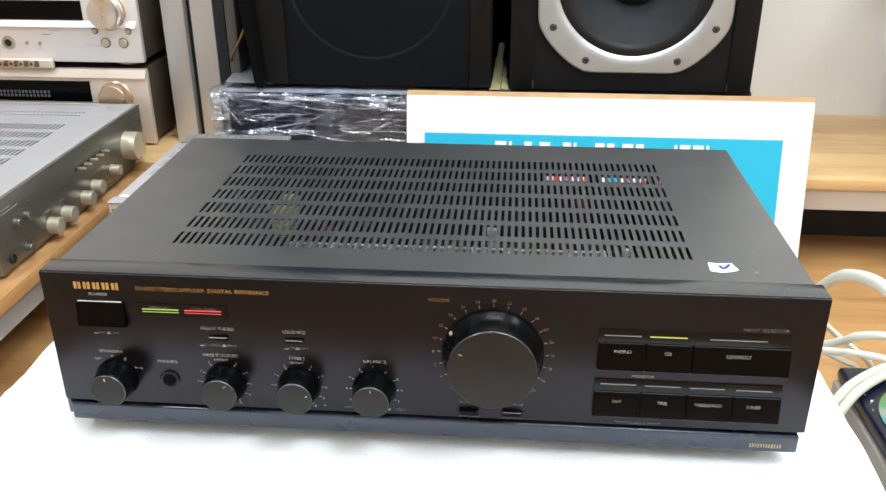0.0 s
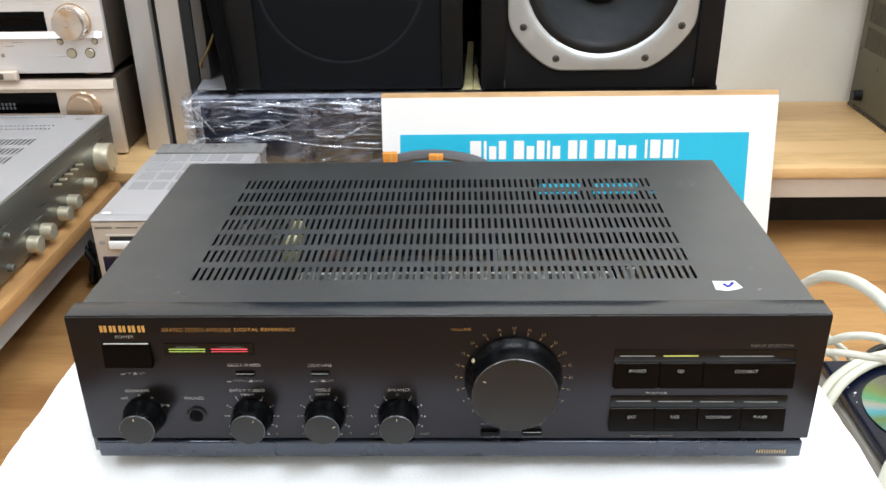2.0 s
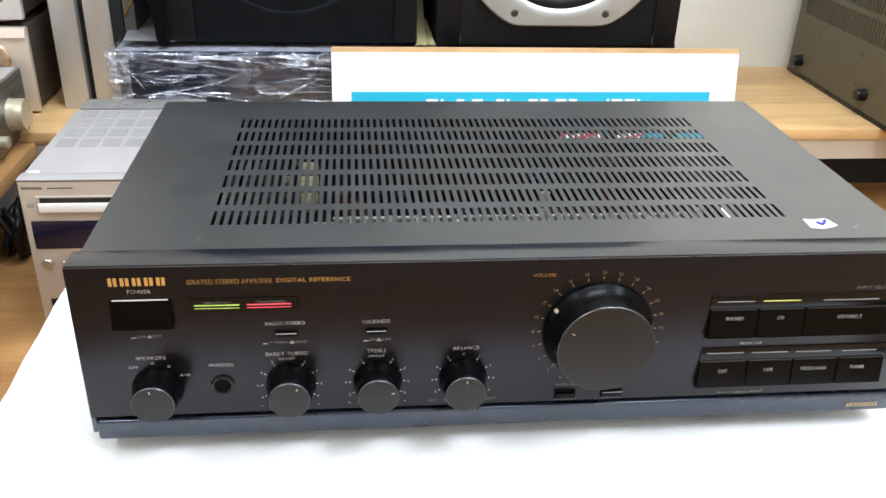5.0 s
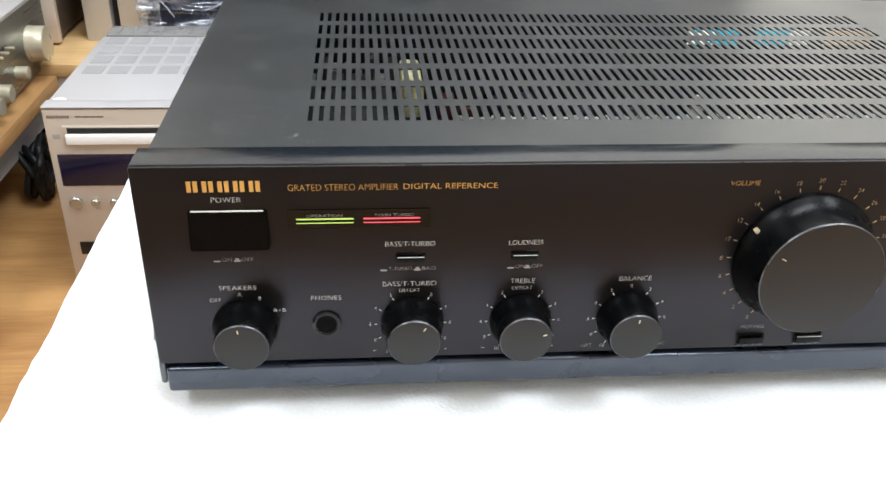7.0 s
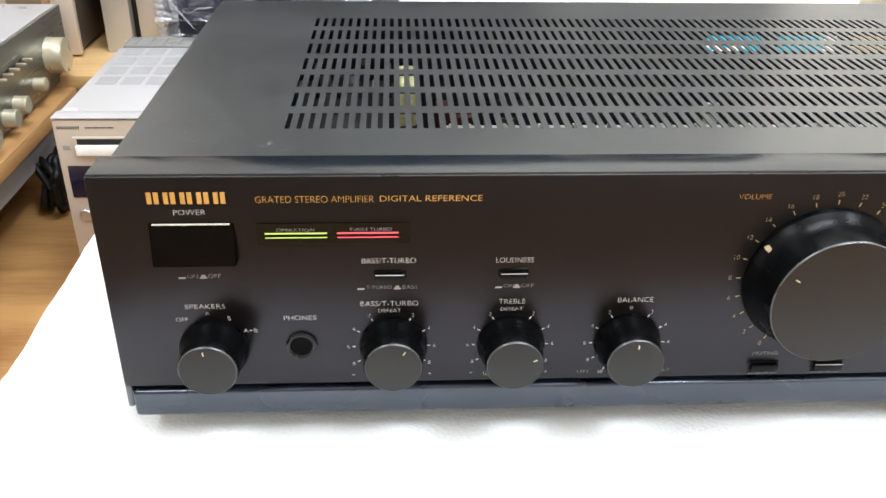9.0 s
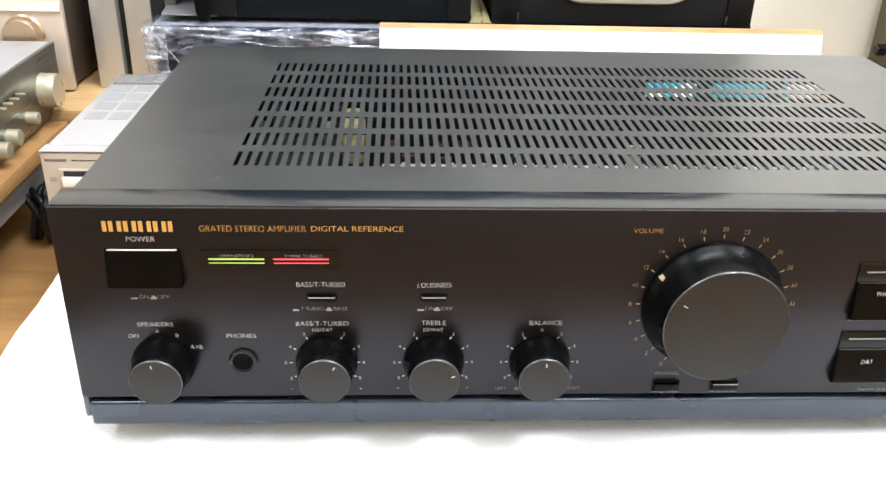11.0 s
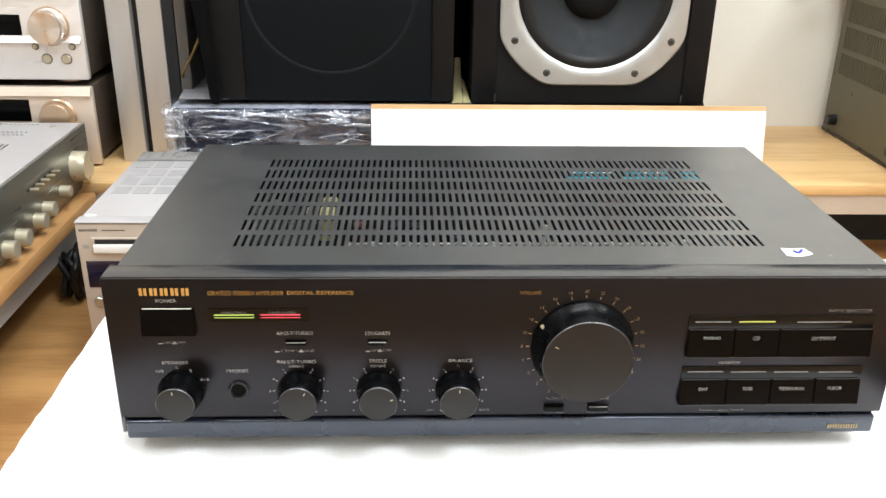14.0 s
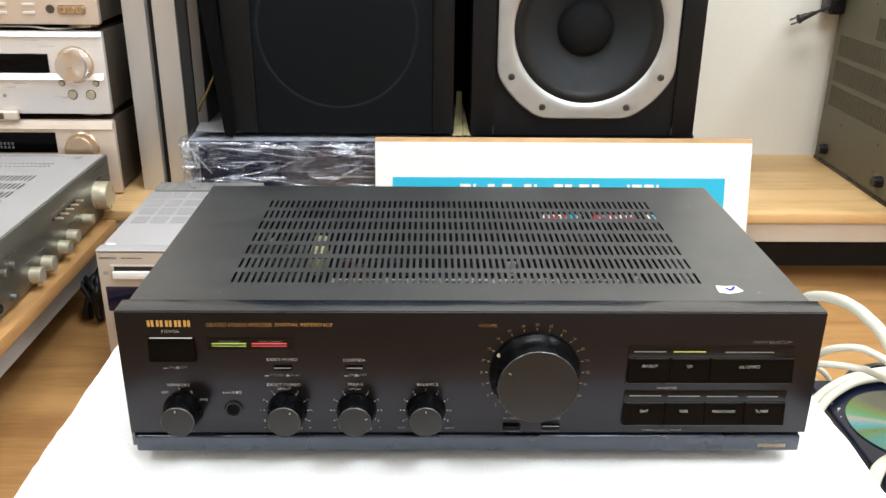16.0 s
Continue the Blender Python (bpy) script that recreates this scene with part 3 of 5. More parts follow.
# cover with slots
SL0, PITCH, SLW, COUNT = -0.1655, 0.00464, 0.0021, 71
us = slots(SL0, PITCH, SLW, COUNT, -0.2256, 0.2248)
vs = slots(0.0485, 0.0258, 0.0175, 7, 0.0185, 0.262)
part("top_cover", perforated(us, vs, lambda i, j: i % 2 and j % 2, Matrix.Translation((0, 0, TOPZ - 0.0012)), 0.0006), M["cover"], amp, "black painted cover with seven rows of slots")
for sx in (-1, 1):
    bm = box(min(sx * 0.2257, sx * 0.224), max(sx * 0.2257, sx * 0.224), 0.0185 if sx > 0 else 0.0185, 0.262, 0.0255, TOPZ - 0.0013, 0.0004)
    if sx < 0:
        for v in bm.verts:
            if v.co.x < -0.225:
                v.co.x -= 0.0095 * max(0, (0.1 - v.co.z) / 0.075)
    part("cover_side", bm, M["cover"], amp)
part("side_foot", box(-0.2302, -0.2272, 0.0022, 0.26, 0.0142, 0.0258, 0.0012), M["cover"], amp)
part("chassis_base", box(-0.223, 0.223, 0.0185, 0.26, 0.0125, 0.0145), M["steel"], amp)
# rear panel with three groups of openings
REARGROUPS = ((0.0775, 0.1135), (0.1245, 0.163), (0.1735, 0.208))   # three long vents
ug = [-0.2235]
for g0, g1 in REARGROUPS:
    ug += [g0, g1]
ug.append(0.2235)
vg = [0.0145, 0.0856, 0.0897, 0.0919, 0.0957, 0.1155]
part("rear_panel", perforated(ug, vg, lambda i, j: i % 2 and j % 2, facing(0, 0.2605, 0), 0.0007), M["cover"], amp, "black rear panel with vent slots")
for x in (-0.18, 0.18):
    for y in (0.035, 0.225):
        part("foot", lathe([(0, 0), (0.017, 0), (0.02, 0.004), (0.02, 0.0125), (0, 0.0125)], Matrix.Translation((x, y, 0.0005)), 24), M["black"], amp)
# inside
part("circuit_board", box(-0.1, 0.21, 0.03, 0.25, 0.03, 0.0316), M["pcb"], amp)
part("power_transformer", box(-0.2, -0.12, 0.12, 0.2, 0.015, 0.088, 0.006), M["dark"], amp)
part("transformer_band", box(-0.1215, -0.1105, 0.121, 0.164, 0.0882, 0.1065, 0.002), M["copper"], amp, "yellow insulating tape")
sink = part("heat_sink", box(-0.1, 0.112, 0.0745, 0.0775, 0.03, 0.106), M["alu"], amp, "bare aluminium heat sink")
for k in range(28):
    part("fin", box(-0.098 + k * 0.0077, -0.0962 + k * 0.0077, 0.06, 0.0745, 0.032, 0.108), M["alu"], sink)
for k, (x, y, r, h) in enumerate(((-0.05, 0.15, 0.014, 0.04), (-0.015, 0.15, 0.014, 0.04), (0.05, 0.12, 0.006, 0.02), (0.08, 0.15, 0.006, 0.02), (0.12, 0.1, 0.008, 0.025), (0.15, 0.17, 0.006, 0.018), (0.02, 0.2, 0.006, 0.02))):
    part("capacitor", lathe([(r, 0), (r, h - 0.001), (r - 0.001, h), (0, h)], Matrix.Translation((x, y, 0.0317)), 20), M["navybox"], amp)
for k in range(9):
    part("fuse_clip", box(-0.17 + k * 0.0062, -0.1665 + k * 0.0062, 0.144 + 0.02 * (k % 2), 0.158 + 0.02 * (k % 2), 0.0885, 0.1 + 0.003 * (k % 3)), M["bolt" if k % 2 else "steel"], amp)

for k, (x, y) in enumerate(((-0.09, 0.135), (-0.075, 0.14), (-0.06, 0.128), (-0.1, 0.15), (-0.03, 0.118), (0.03, 0.155), (0.1, 0.2), (0.19, 0.15))):
    part("relay", box(x, x + 0.009, y, y + 0.012, 0.0317, 0.088 + 0.004 * (k % 3), 0.0008), M["redpart" if k % 3 == 0 else "navybox"], amp)

rnd_in = random.Random(21)
for k in range(26):
    x, y = rnd_in.uniform(-0.16, 0.16), rnd_in.choice((0.055, 0.088, 0.115)) + rnd_in.uniform(-0.006, 0.012)
    if 0.056 < y < 0.08:
        y += 0.028
    z_ = 0.0317 if x > -0.098 else 0.0146
    hh = rnd_in.uniform(0.05, 0.072)
    part("component", box(x, x + rnd_in.uniform(0.003, 0.008), y, y + rnd_in.uniform(0.003, 0.007), z_, z_ + hh, 0.0006), M[rnd_in.choice(("steel", "navybox", "copper", "alu", "bolt"))], amp)

# front controls
part("display_window", box(-0.1715, -0.1165, -0.0006, 0.001, 0.0905, 0.0988), M["window"], amp, "black indicator window")
for x0, x1, m in ((-0.1685, -0.1463, "green"), (-0.1425, -0.1203, "red")):
    part("indicator_bar", box(x0, x1, -0.0010, -0.0004, 0.09462, 0.09506), M[m], amp, "lit green bar" if m == "green" else "lit red bar")
    part("indicator_bar", box(x0, x1, -0.0010, -0.0004, 0.0930, 0.0932), M[m], amp, "lit green bar" if m == "green" else "lit red bar")


def wedge(x0, x1, z0, z1, yt, yb):
    """Button whose face leans back: it stands out further at its lower edge."""
    bm = box(x0, x1, yb, 0.002, z0, z1, 0.0)
    for v in bm.verts:
        if v.co.y < 0 and v.co.z > (z0 + z1) / 2:
            v.co.y = yt
    bmesh.ops.bevel(bm, geom=list(bm.edges), offset=0.0004, segments=2, affect="EDGES")
    return bm


def push_switch(x0, x1, z0, z1, pale_edge=True):
    s = part("push_switch", box(x0, x1, -0.0005, 0.003, z0, z1, 0.0014, 3), M["gloss"], amp)
    part("key", box(x0 + 0.001, x1 - 0.001, -0.002, 0.0, z0 + 0.001, z1 - 0.0015, 0.0004), M["knob"], s)
    if pale_edge:
        part("key_edge", box(x0 + 0.0012, x1 - 0.0012, -0.0021, -0.0018, z1 - 0.00185, z1 - 0.00162), M["print"], s)


b = part("power_button", wedge(-0.2095, -0.1795, 0.0824, 0.0992, -0.0005, -0.003), M["gloss"], amp, "gloss black power button")
part("button_edge", box(-0.2082, -0.1808, -0.0009, -0.0002, 0.09855, 0.0989), M["line"], b, "bright cream top edge")
push_switch(-0.1303, -0.1172, 0.0742, 0.0792)
push_switch(-0.0833, -0.071, 0.0742, 0.0792)
push_switch(0.0212, 0.0345, 0.0285, 0.0345, False)
push_switch(0.0475, 0.0612, 0.0285, 0.0345)


def turn_knob(x, z, r, rc, length, angle, name="control_knob", size=1.0, mark=0.72):
    """Round knob: wide skirt, slightly smaller glossy body, satin face with a thin bright rim, a gold pointer."""
    lay = facing(x, 0, z)
    k = part(name, lathe([(0, 0), (r, 0), (r, 0.0016), (r - 0.1 * (r - rc), 0.0026), (r - 0.35 * (r - rc), 0.0042), (r - 0.62 * (r - rc), 0.0064), (r - 0.85 * (r - rc), 0.0095), (rc, length - 0.001), (rc - 0.0002, length - 0.0006)], lay, 72), M["knob"], amp, "gloss black knob")
    part("rim", lathe([(rc - 0.0002, length - 0.0006), (rc - 0.0004, length - 0.0002), (rc - 0.0006, length)], lay, 72), M["edge"], k, "thin bright rim")
    part("face", lathe([(rc - 0.0006, length), (rc * 0.5, length + 0.0001), (0, length + 0.0001)], lay, 72), M["knobface"], k, "satin black face")
    bm = box(-0.00022, 0.00022, mark * rc - 0.0008 * size, mark * rc + 0.0008 * size, length, length + 0.0003)
    bmesh.ops.transform(bm, matrix=lay @ pose(0, 0, 0, 0, 0, -angle), verts=bm.verts)
    part("pointer", bm, M["pointer"], k, "pale gold pointer mark")
    return k


KZ = 0.0440
for x, ang in ((-0.192, -6), (-0.1228, 31), (-0.0766, 71), (-0.0302, 2)):
    turn_knob(x, KZ + 0.0004, 0.0133, 0.0112, 0.0152, ang)
vol = turn_knob(0.0418, 0.0728, 0.0302, 0.0262, 0.0186, -61, "volume_knob", 1.3, 0.8)
bm = lathe([(0, -0.002), (0.0014, -0.002), (0.0014, 0.0005), (0, 0.0007)], facing(0.0418 + 0.0288 * math.sin(radians(-58)), -0.0043, 0.0728 + 0.0288 * math.cos(radians(-58))), 4)
part("pointer", bm, M["pointer"], vol, "pale diamond mark on the skirt")
jk = part("phones_jack", lathe([(0.0043, 0.0), (0.0044, 0.0009), (0.0052, 0.0013), (0.006, 0.0008), (0.0061, 0)], facing(-0.1585, 0, 0.0452), 40), M["darksteel"], amp, "headphone socket with a metal ring")
part("socket", lathe([(0, 0.0001), (0.0026, 0.0001), (0.0032, 0.0004), (0.0043, 0.0007)], facing(-0.1585, 0, 0.0452), 32), M["felt"], jk)

# input selector
for z0, z1, name in ((0.0845, 0.0935, "upper"), (0.0505, 0.0595, "lower")):
    part("selector_window", box(0.1025, 0.2115, -0.0006, 0.001, z0, z1, 0.0003), M["window"], amp)
for x0, x1, z, m in ((0.106, 0.127, 0.0893, "greyprint"), (0.132, 0.153, 0.0893, "yellow"), (0.166, 0.198, 0.089, "greyprint"), (0.106, 0.127, 0.056, "greyprint"), (0.132, 0.153, 0.0557, "greyprint"), (0.158, 0.1785, 0.0555, "greyprint"), (0.185, 0.2055, 0.0553, "greyprint")):
    part("indicator_line", box(x0, x1, -0.0011, -0.0004, z - (0.00024 if m == "yellow" else 0.00016), z + (0.00024 if m == "yellow" else 0.00016)), M[m], amp, "lit yellow-green line" if m == "yellow" else "")
for x0, x1, z0, z1 in ((0.103, 0.1302, 0.0668, 0.0844), (0.1305, 0.1568, 0.0668, 0.0844), (0.1571, 0.2125, 0.0668, 0.0844), (0.1025, 0.1302, 0.034, 0.0508), (0.1305, 0.157, 0.034, 0.0508), (0.1573, 0.1838, 0.034, 0.0508), (0.1841, 0.2118, 0.034, 0.0508)):
    s = part("selector_button", wedge(x0, x1, z0, z1, -0.0008, -0.0032), M["gloss"], amp, "gloss black selector button")
    part("button_edge", box(x0 + 0.0008, x1 - 0.0008, -0.0011, -0.0004, z1 - 0.00035, z1 - 0.0001), M["edge"], s)

for z in (0.0656, 0.0327):
    part("ledge", box(0.103, 0.2115, -0.0012, 0.0, z, z + 0.0004), M["edge"], amp, "thin bright ledge under the buttons")
# lettering
for k in range(5):
    bars(-0.195 + (k - 2) * 0.0058, 0.109, 0.0049, 0.0044, M["gold"], amp, 2, name="brand_bar", gap=0.34)
word("GRATED STEREO AMPLIFIER", -0.15, 0.1082, 0.0026, M["gold"], amp, width=0.042)
word("DIGITAL REFERENCE", -0.1085, 0.1083, 0.0023, M["gold"], amp, width=0.0368, bold=0.012)
def label_word(text, x, z, h, w, m):
    word(text, x, z, h, M[m], amp, width=w, y=-0.0009 if h < 0.0014 else -0.0002)


for text, x, z, h, w, m in (
        ("POWER", -0.1945, 0.1034, 0.0021, 0.0112, "print"), ("ON", -0.1965, 0.077, 0.0016, 0.0038, "greyprint"), ("OFF", -0.1885, 0.077, 0.0016, 0.0048, "greyprint"),
        ("OPERATION", -0.1575, 0.0963, 0.0013, 0.0135, "greyprint"), ("TWIN TURBO", -0.1305, 0.0963, 0.0013, 0.0155, "greyprint"),
        ("BASS/T-TURBO", -0.124, 0.0828, 0.0021, 0.02, "print"), ("T-TURBO", -0.1279, 0.0713, 0.0015, 0.0094, "greyprint"), ("BASS", -0.1162, 0.0713, 0.0016, 0.0056, "greyprint"),
        ("LOUDNESS", -0.077, 0.0825, 0.0021, 0.014, "print"), ("ON", -0.0788, 0.0713, 0.0016, 0.0038, "greyprint"), ("OFF", -0.0716, 0.0713, 0.0016, 0.0048, "greyprint")):
    label_word(text, x, z, h, w, m)
for text, x, z, h, w, m in (
        ("SPEAKERS", -0.1935, 0.0637, 0.002, 0.0148, "print"), ("A", -0.193, 0.0605, 0.0018, 0, "print"), ("OFF", -0.2028, 0.058, 0.0017, 0.0046, "print"), ("B", -0.185, 0.0583, 0.0018, 0, "print"), ("A+B", -0.1775, 0.0525, 0.0017, 0.0052, "print"),
        ("PHONES", -0.1583, 0.058, 0.0021, 0.0122, "print"), ("BASS/T-TURBO", -0.124, 0.064, 0.0021, 0.022, "print"), ("TREBLE", -0.077, 0.0642, 0.0021, 0.0103, "print"), ("BALANCE", -0.029, 0.0642, 0.0021, 0.0138, "print"),
        ("VOLUME", 0.0098, 0.108, 0.002, 0.0122, "gold"), ("LEFT", -0.0463, 0.0302, 0.0015, 0.0048, "greyprint"), ("RIGHT", -0.0138, 0.0302, 0.0015, 0.006, "greyprint"), ("MUTING", 0.0275, 0.0378, 0.0017, 0.0105, "greyprint"), ("CARTRIDGE", 0.0535, 0.0378, 0.0017, 0.0145, "greyprint"),
        ("INPUT SELECTOR", 0.1965, 0.096, 0.002, 0.0255, "greyprint"), ("MONITOR", 0.1305, 0.0617, 0.0017, 0.0128, "print"), ("DUBBING", 0.13, 0.0288, 0.0012, 0.0095, "greyprint")):
    label_word(text, x, z, h, w, m)
for text, x, z, w in (("PHONO", 0.117, 0.0793, 0.0098), ("CD", 0.143, 0.0791, 0.0038), ("CD DIRECT", 0.183, 0.0788, 0.014), ("DAT", 0.1165, 0.0447, 0.0052), ("TAPE", 0.143, 0.0447, 0.0058), ("VIDEO/AUX", 0.17, 0.0447, 0.0155), ("TUNER", 0.196, 0.0447, 0.0088)):
    word(text, x, z, 0.002, M["print"], amp, width=w, m=Matrix.Translation((x, -0.0021, z)) @ pose(0, 0, 0, 90 - 8.3))
bars(0.2075, 0.0162, 0.0192, 0.0026, M["dialprint"], amp, 12, gap=0.55, y=-0.0003, name="model_mark")
for x in (-0.124, -0.077):
    word("DEFEAT", x, 0.0608, 0.0015, M["print"], amp, width=0.0086)
for x, z, w, h in ((-0.2004, 0.0763, 0.0026, 0.0005), (-0.1925, 0.0763, 0.0026, 0.0005), (-0.1925, 0.077, 0.0014, 0.001), (-0.1347, 0.0706, 0.0026, 0.0005), (-0.121, 0.0706, 0.0026, 0.0005), (-0.121, 0.0713, 0.0014, 0.001), (-0.0826, 0.0706, 0.0026, 0.0005), (-0.0757, 0.0706, 0.0026, 0.0005), (-0.0757, 0.0713, 0.0014, 0.001)):
    bars(x, z, w, h, M["greyprint"], amp, 1, name="switch_symbol", gap=0.0)
for x in (0.0278, 0.0543):
    bars(x, 0.0279, 0.013, 0.0006, M["edge"], amp, 4, name="lettering_bar")
bm = bmesh.new()
for x0, x1, z0, z1 in ((0.117, 0.1172, 0.0285, 0.0298), (0.1432, 0.1434, 0.0285, 0.0298), (0.117, 0.1245, 0.0285, 0.0287), (0.136, 0.1434, 0.0285, 0.0287)):
    box(x0, x1, -0.0003, 0.0001, z0, z1, bm=bm)
part("dubbing_bracket", bm, M["greyprint"], amp)


def scale_ring(x, z, r0, r1, angles):
    bm = bmesh.new()
    for a in angles:
        b2 = box(-0.00018, 0.00018, r0, r1, 0, 0.0002)
        bmesh.ops.transform(b2, matrix=facing(x, -0.0001, z) @ pose(0, 0, 0, 0, 0, -a), verts=b2.verts)
        me = bpy.data.meshes.new("tick")
        b2.to_mesh(me)
        b2.free()
        bm.from_mesh(me)
        bpy.data.meshes.remove(me)
    return bm


vx, vz = 0.0417, 0.0735
part("dial_scale", scale_ring(vx, vz, 0.0311, 0.0328, [-150 + 15 * k for k in range(21)]), M["dialprint"], amp, "gold tick marks round the volume knob")
for k in range(0, 21):
    n = 2 * k
    a = radians(-150 + 15 * k)
    word(str(n), vx + 0.0353 * math.sin(a), vz + 0.0353 * math.cos(a), 0.0019, M["dialprint"], amp, name="dial_number")
for x in (-0.1235, -0.0768, -0.0302):
    part("dial_scale", scale_ring(x, KZ, 0.0140, 0.0151, [sg_ * a for sg_ in (-1, 1) for a in (30, 60, 89, 118, 147)]), M["print"], amp)
    for sgn in (-1, 1):
        for n, a in ((2, 30), (4, 60), (6, 89), (8, 118), (10, 147)):
            aa = radians(sgn * a)
            word(str(n), x + 0.0168 * math.sin(aa), KZ + 0.0168 * math.cos(aa), 0.0016, M["print"], amp, name="dial_number")
word("0", -0.0302, 0.0605, 0.0017, M["print"], amp, name="dial_number")
for x in (-0.1235, -0.0768):
    for sgn, text in ((-1, "-"), (1, "+")):
        word("+" if sgn > 0 else "\u2013", x + sgn * 0.0152, 0.0305, 0.0012 if sgn > 0 else 0.0002, M["print"], amp, width=0.0012)

# check label on the cover
bm = bmesh.new()
v = [bm.verts.new((x + 0.004, y - 0.003, 0)) for x, y in ((0.165, 0.036), (0.1715, 0.0345), (0.1775, 0.036), (0.1822, 0.0385), (0.1795, 0.0475), (0.1715, 0.0465), (0.1655, 0.0475))]
bmesh.ops.extrude_face_region(bm, geom=[bm.faces.new(v)])
for q in list(bm.verts)[:7]:
    q.co.z -= 0.0002
bmesh.ops.translate(bm, vec=(0, 0, TOPZ - 0.0009), verts=bm.verts)
st = part("paper_label", bm, M["sticker"], amp, "torn white paper label with a tick")
part("tick_mark", sweep([(0.1755, 0.0395, TOPZ - 0.0006), (0.1775, 0.0365, TOPZ - 0.0006), (0.1815, 0.0415, TOPZ - 0.0006)], 0.00065, 6, 1.6, 4), M["ink"], st, "blue ink tick")


# ---- loudspeakers ----
def holed_front(w, h, zc, r, deep, n=96):
    """Front board with a round opening, walls going back by deep."""
    bm = bmesh.new()
    rings = [[], [], [], []]
    for k in range(n):
        a = 2 * math.pi * k / n
        c, s = math.cos(a), math.sin(a)
        f = min(w / max(abs(c), 1e-6), (h - zc) / s if s > 1e-6 else 1e9, -zc / s if s < -1e-6 else 1e9)
        for ring, (rad, y) in zip(rings, ((r, deep), (r, 0), (f, 0), (f, deep))):
            ring.append(bm.verts.new((rad * c, y, zc + rad * s)))
    for a, b2 in zip(rings, rings[1:]):
        for k in range(n):
            bm.faces.new((a[k], a[(k + 1) % n], b2[(k + 1) % n], b2[k]))
    return bm


def cabinet(name, x0, x1, z0, z1, label, open_at=0):
    s = thing(name, label, "speaker", (x0 + x1) / 2, 0.925, z0)
    w = (x1 - x0) / 2
    if open_at:
        part("baffle", holed_front(w, z1 - z0, open_at, 0.1185, 0.06), M["speaker"], s)
        part("cabinet", box(-w, w, 0.06, 0.29, 0, z1 - z0, 0.002), M["speaker"], s)
    else:
        part("cabinet", box(-w, w, 0, 0.29, 0, z1 - z0, 0.003), M["speaker"], s)
    return s, w


RISER = -0.009
spr, w = cabinet("loudspeaker", 0.041, 0.414, RISER, 0.53, "black floor-standing loudspeaker with a silver-framed woofer", 0.166 - RISER)
part("side_strip", box(-w, -w + 0.037, -0.004, 0.0, 0.0, 0.539, 0.001), M["speaker"], spr)
part("side_strip", box(w - 0.037, w, -0.004, 0.0, 0.0, 0.539, 0.001), M["speaker"], spr)
for sx in (-w + 0.037, w - 0.037):
    part("staple", box(sx - 0.0012, sx + 0.0012, -0.0046, -0.0002, 0.002, 0.014, 0.0004), M["bolt"], spr, "small metal staple")
WX, WZ = 0.0, 0.166 - RISER


def woofer_frame():
    """Cast frame: round plate cut flat on four sides, with a round opening."""
    bm = bmesh.new()
    n = 192
    outer, inner, mid = [], [], []
    for k in range(n):
        a = 2 * math.pi * k / n
        c, s = math.cos(a), math.sin(a)
        d = ((abs(c) / 0.1455) ** 60 + (abs(s) / 0.1455) ** 60 + (1 / 0.1618) ** 60) ** (-1 / 60)
        outer.append((d * c, d * s))
        mid.append((0.124 * c, 0.124 * s))
        inner.append((0.119 * c, 0.119 * s))
    rings = []
    for pts, y, f in ((outer, 0.0, 1.0), (outer, -0.006, 1.0), (outer, -0.008, 0.985), (mid, -0.0088, 1.07), (mid, -0.0082, 1.02), (mid, -0.0065, 0.985), (inner, -0.003, 1.0), (inner, 0.004, 1.0)):
        rings.append([bm.verts.new((WX + px * f, y, WZ + pz * f)) for px, pz in pts])
    for a, b in zip(rings, rings[1:]):
        for k in range(n):
            bm.faces.new((a[k], a[(k + 1) % n], b[(k + 1) % n], b[k]))
    return bm


wf = part("woofer", woofer_frame(), M["ring"], spr, "round woofer in a silver cast frame")
part("surround", lathe([(0.1195, 0.004), (0.113, 0.0055), (0.107, 0.004), (0.103, 0.001), (0.101, 0.0)], facing(WX, 0.0, WZ), 96), M["rubber"], wf, "black rubber surround")
part("cone", lathe([(0.1012, 0.0004), (0.075, -0.016), (0.044, -0.034), (0.0, -0.05)], facing(WX, 0.0, WZ), 96), M["cone"], wf, "dark grey paper cone")
part("dust_cap", lathe([(0.046, -0.033), (0.042, -0.024), (0.032, -0.017), (0.018, -0.0125), (0, -0.011)], facing(WX, 0.0, WZ - 0.003), 64), M["cap"], wf, "black dust cap")
for k in range(8):
    a = radians((32, 61, 119, 148, 212, 241, 299, 328)[k])
    sx, sz = WX + 0.145 * math.cos(a) * 0.99, WZ + 0.145 * math.sin(a) * 0.99
    s = part("screw", lathe([(0, 0.0008), (0.0042, 0.0008), (0.0052, 0.0003), (0.0062, -0.0006), (0.0066, -0.0009)], facing(sx, -0.0087, sz), 20), M["bolt"], wf)
    part("recess", lathe([(0, 0.0001), (0.0022, 0.0001)], facing(sx, -0.0096, sz), 6), M["dark"], s)

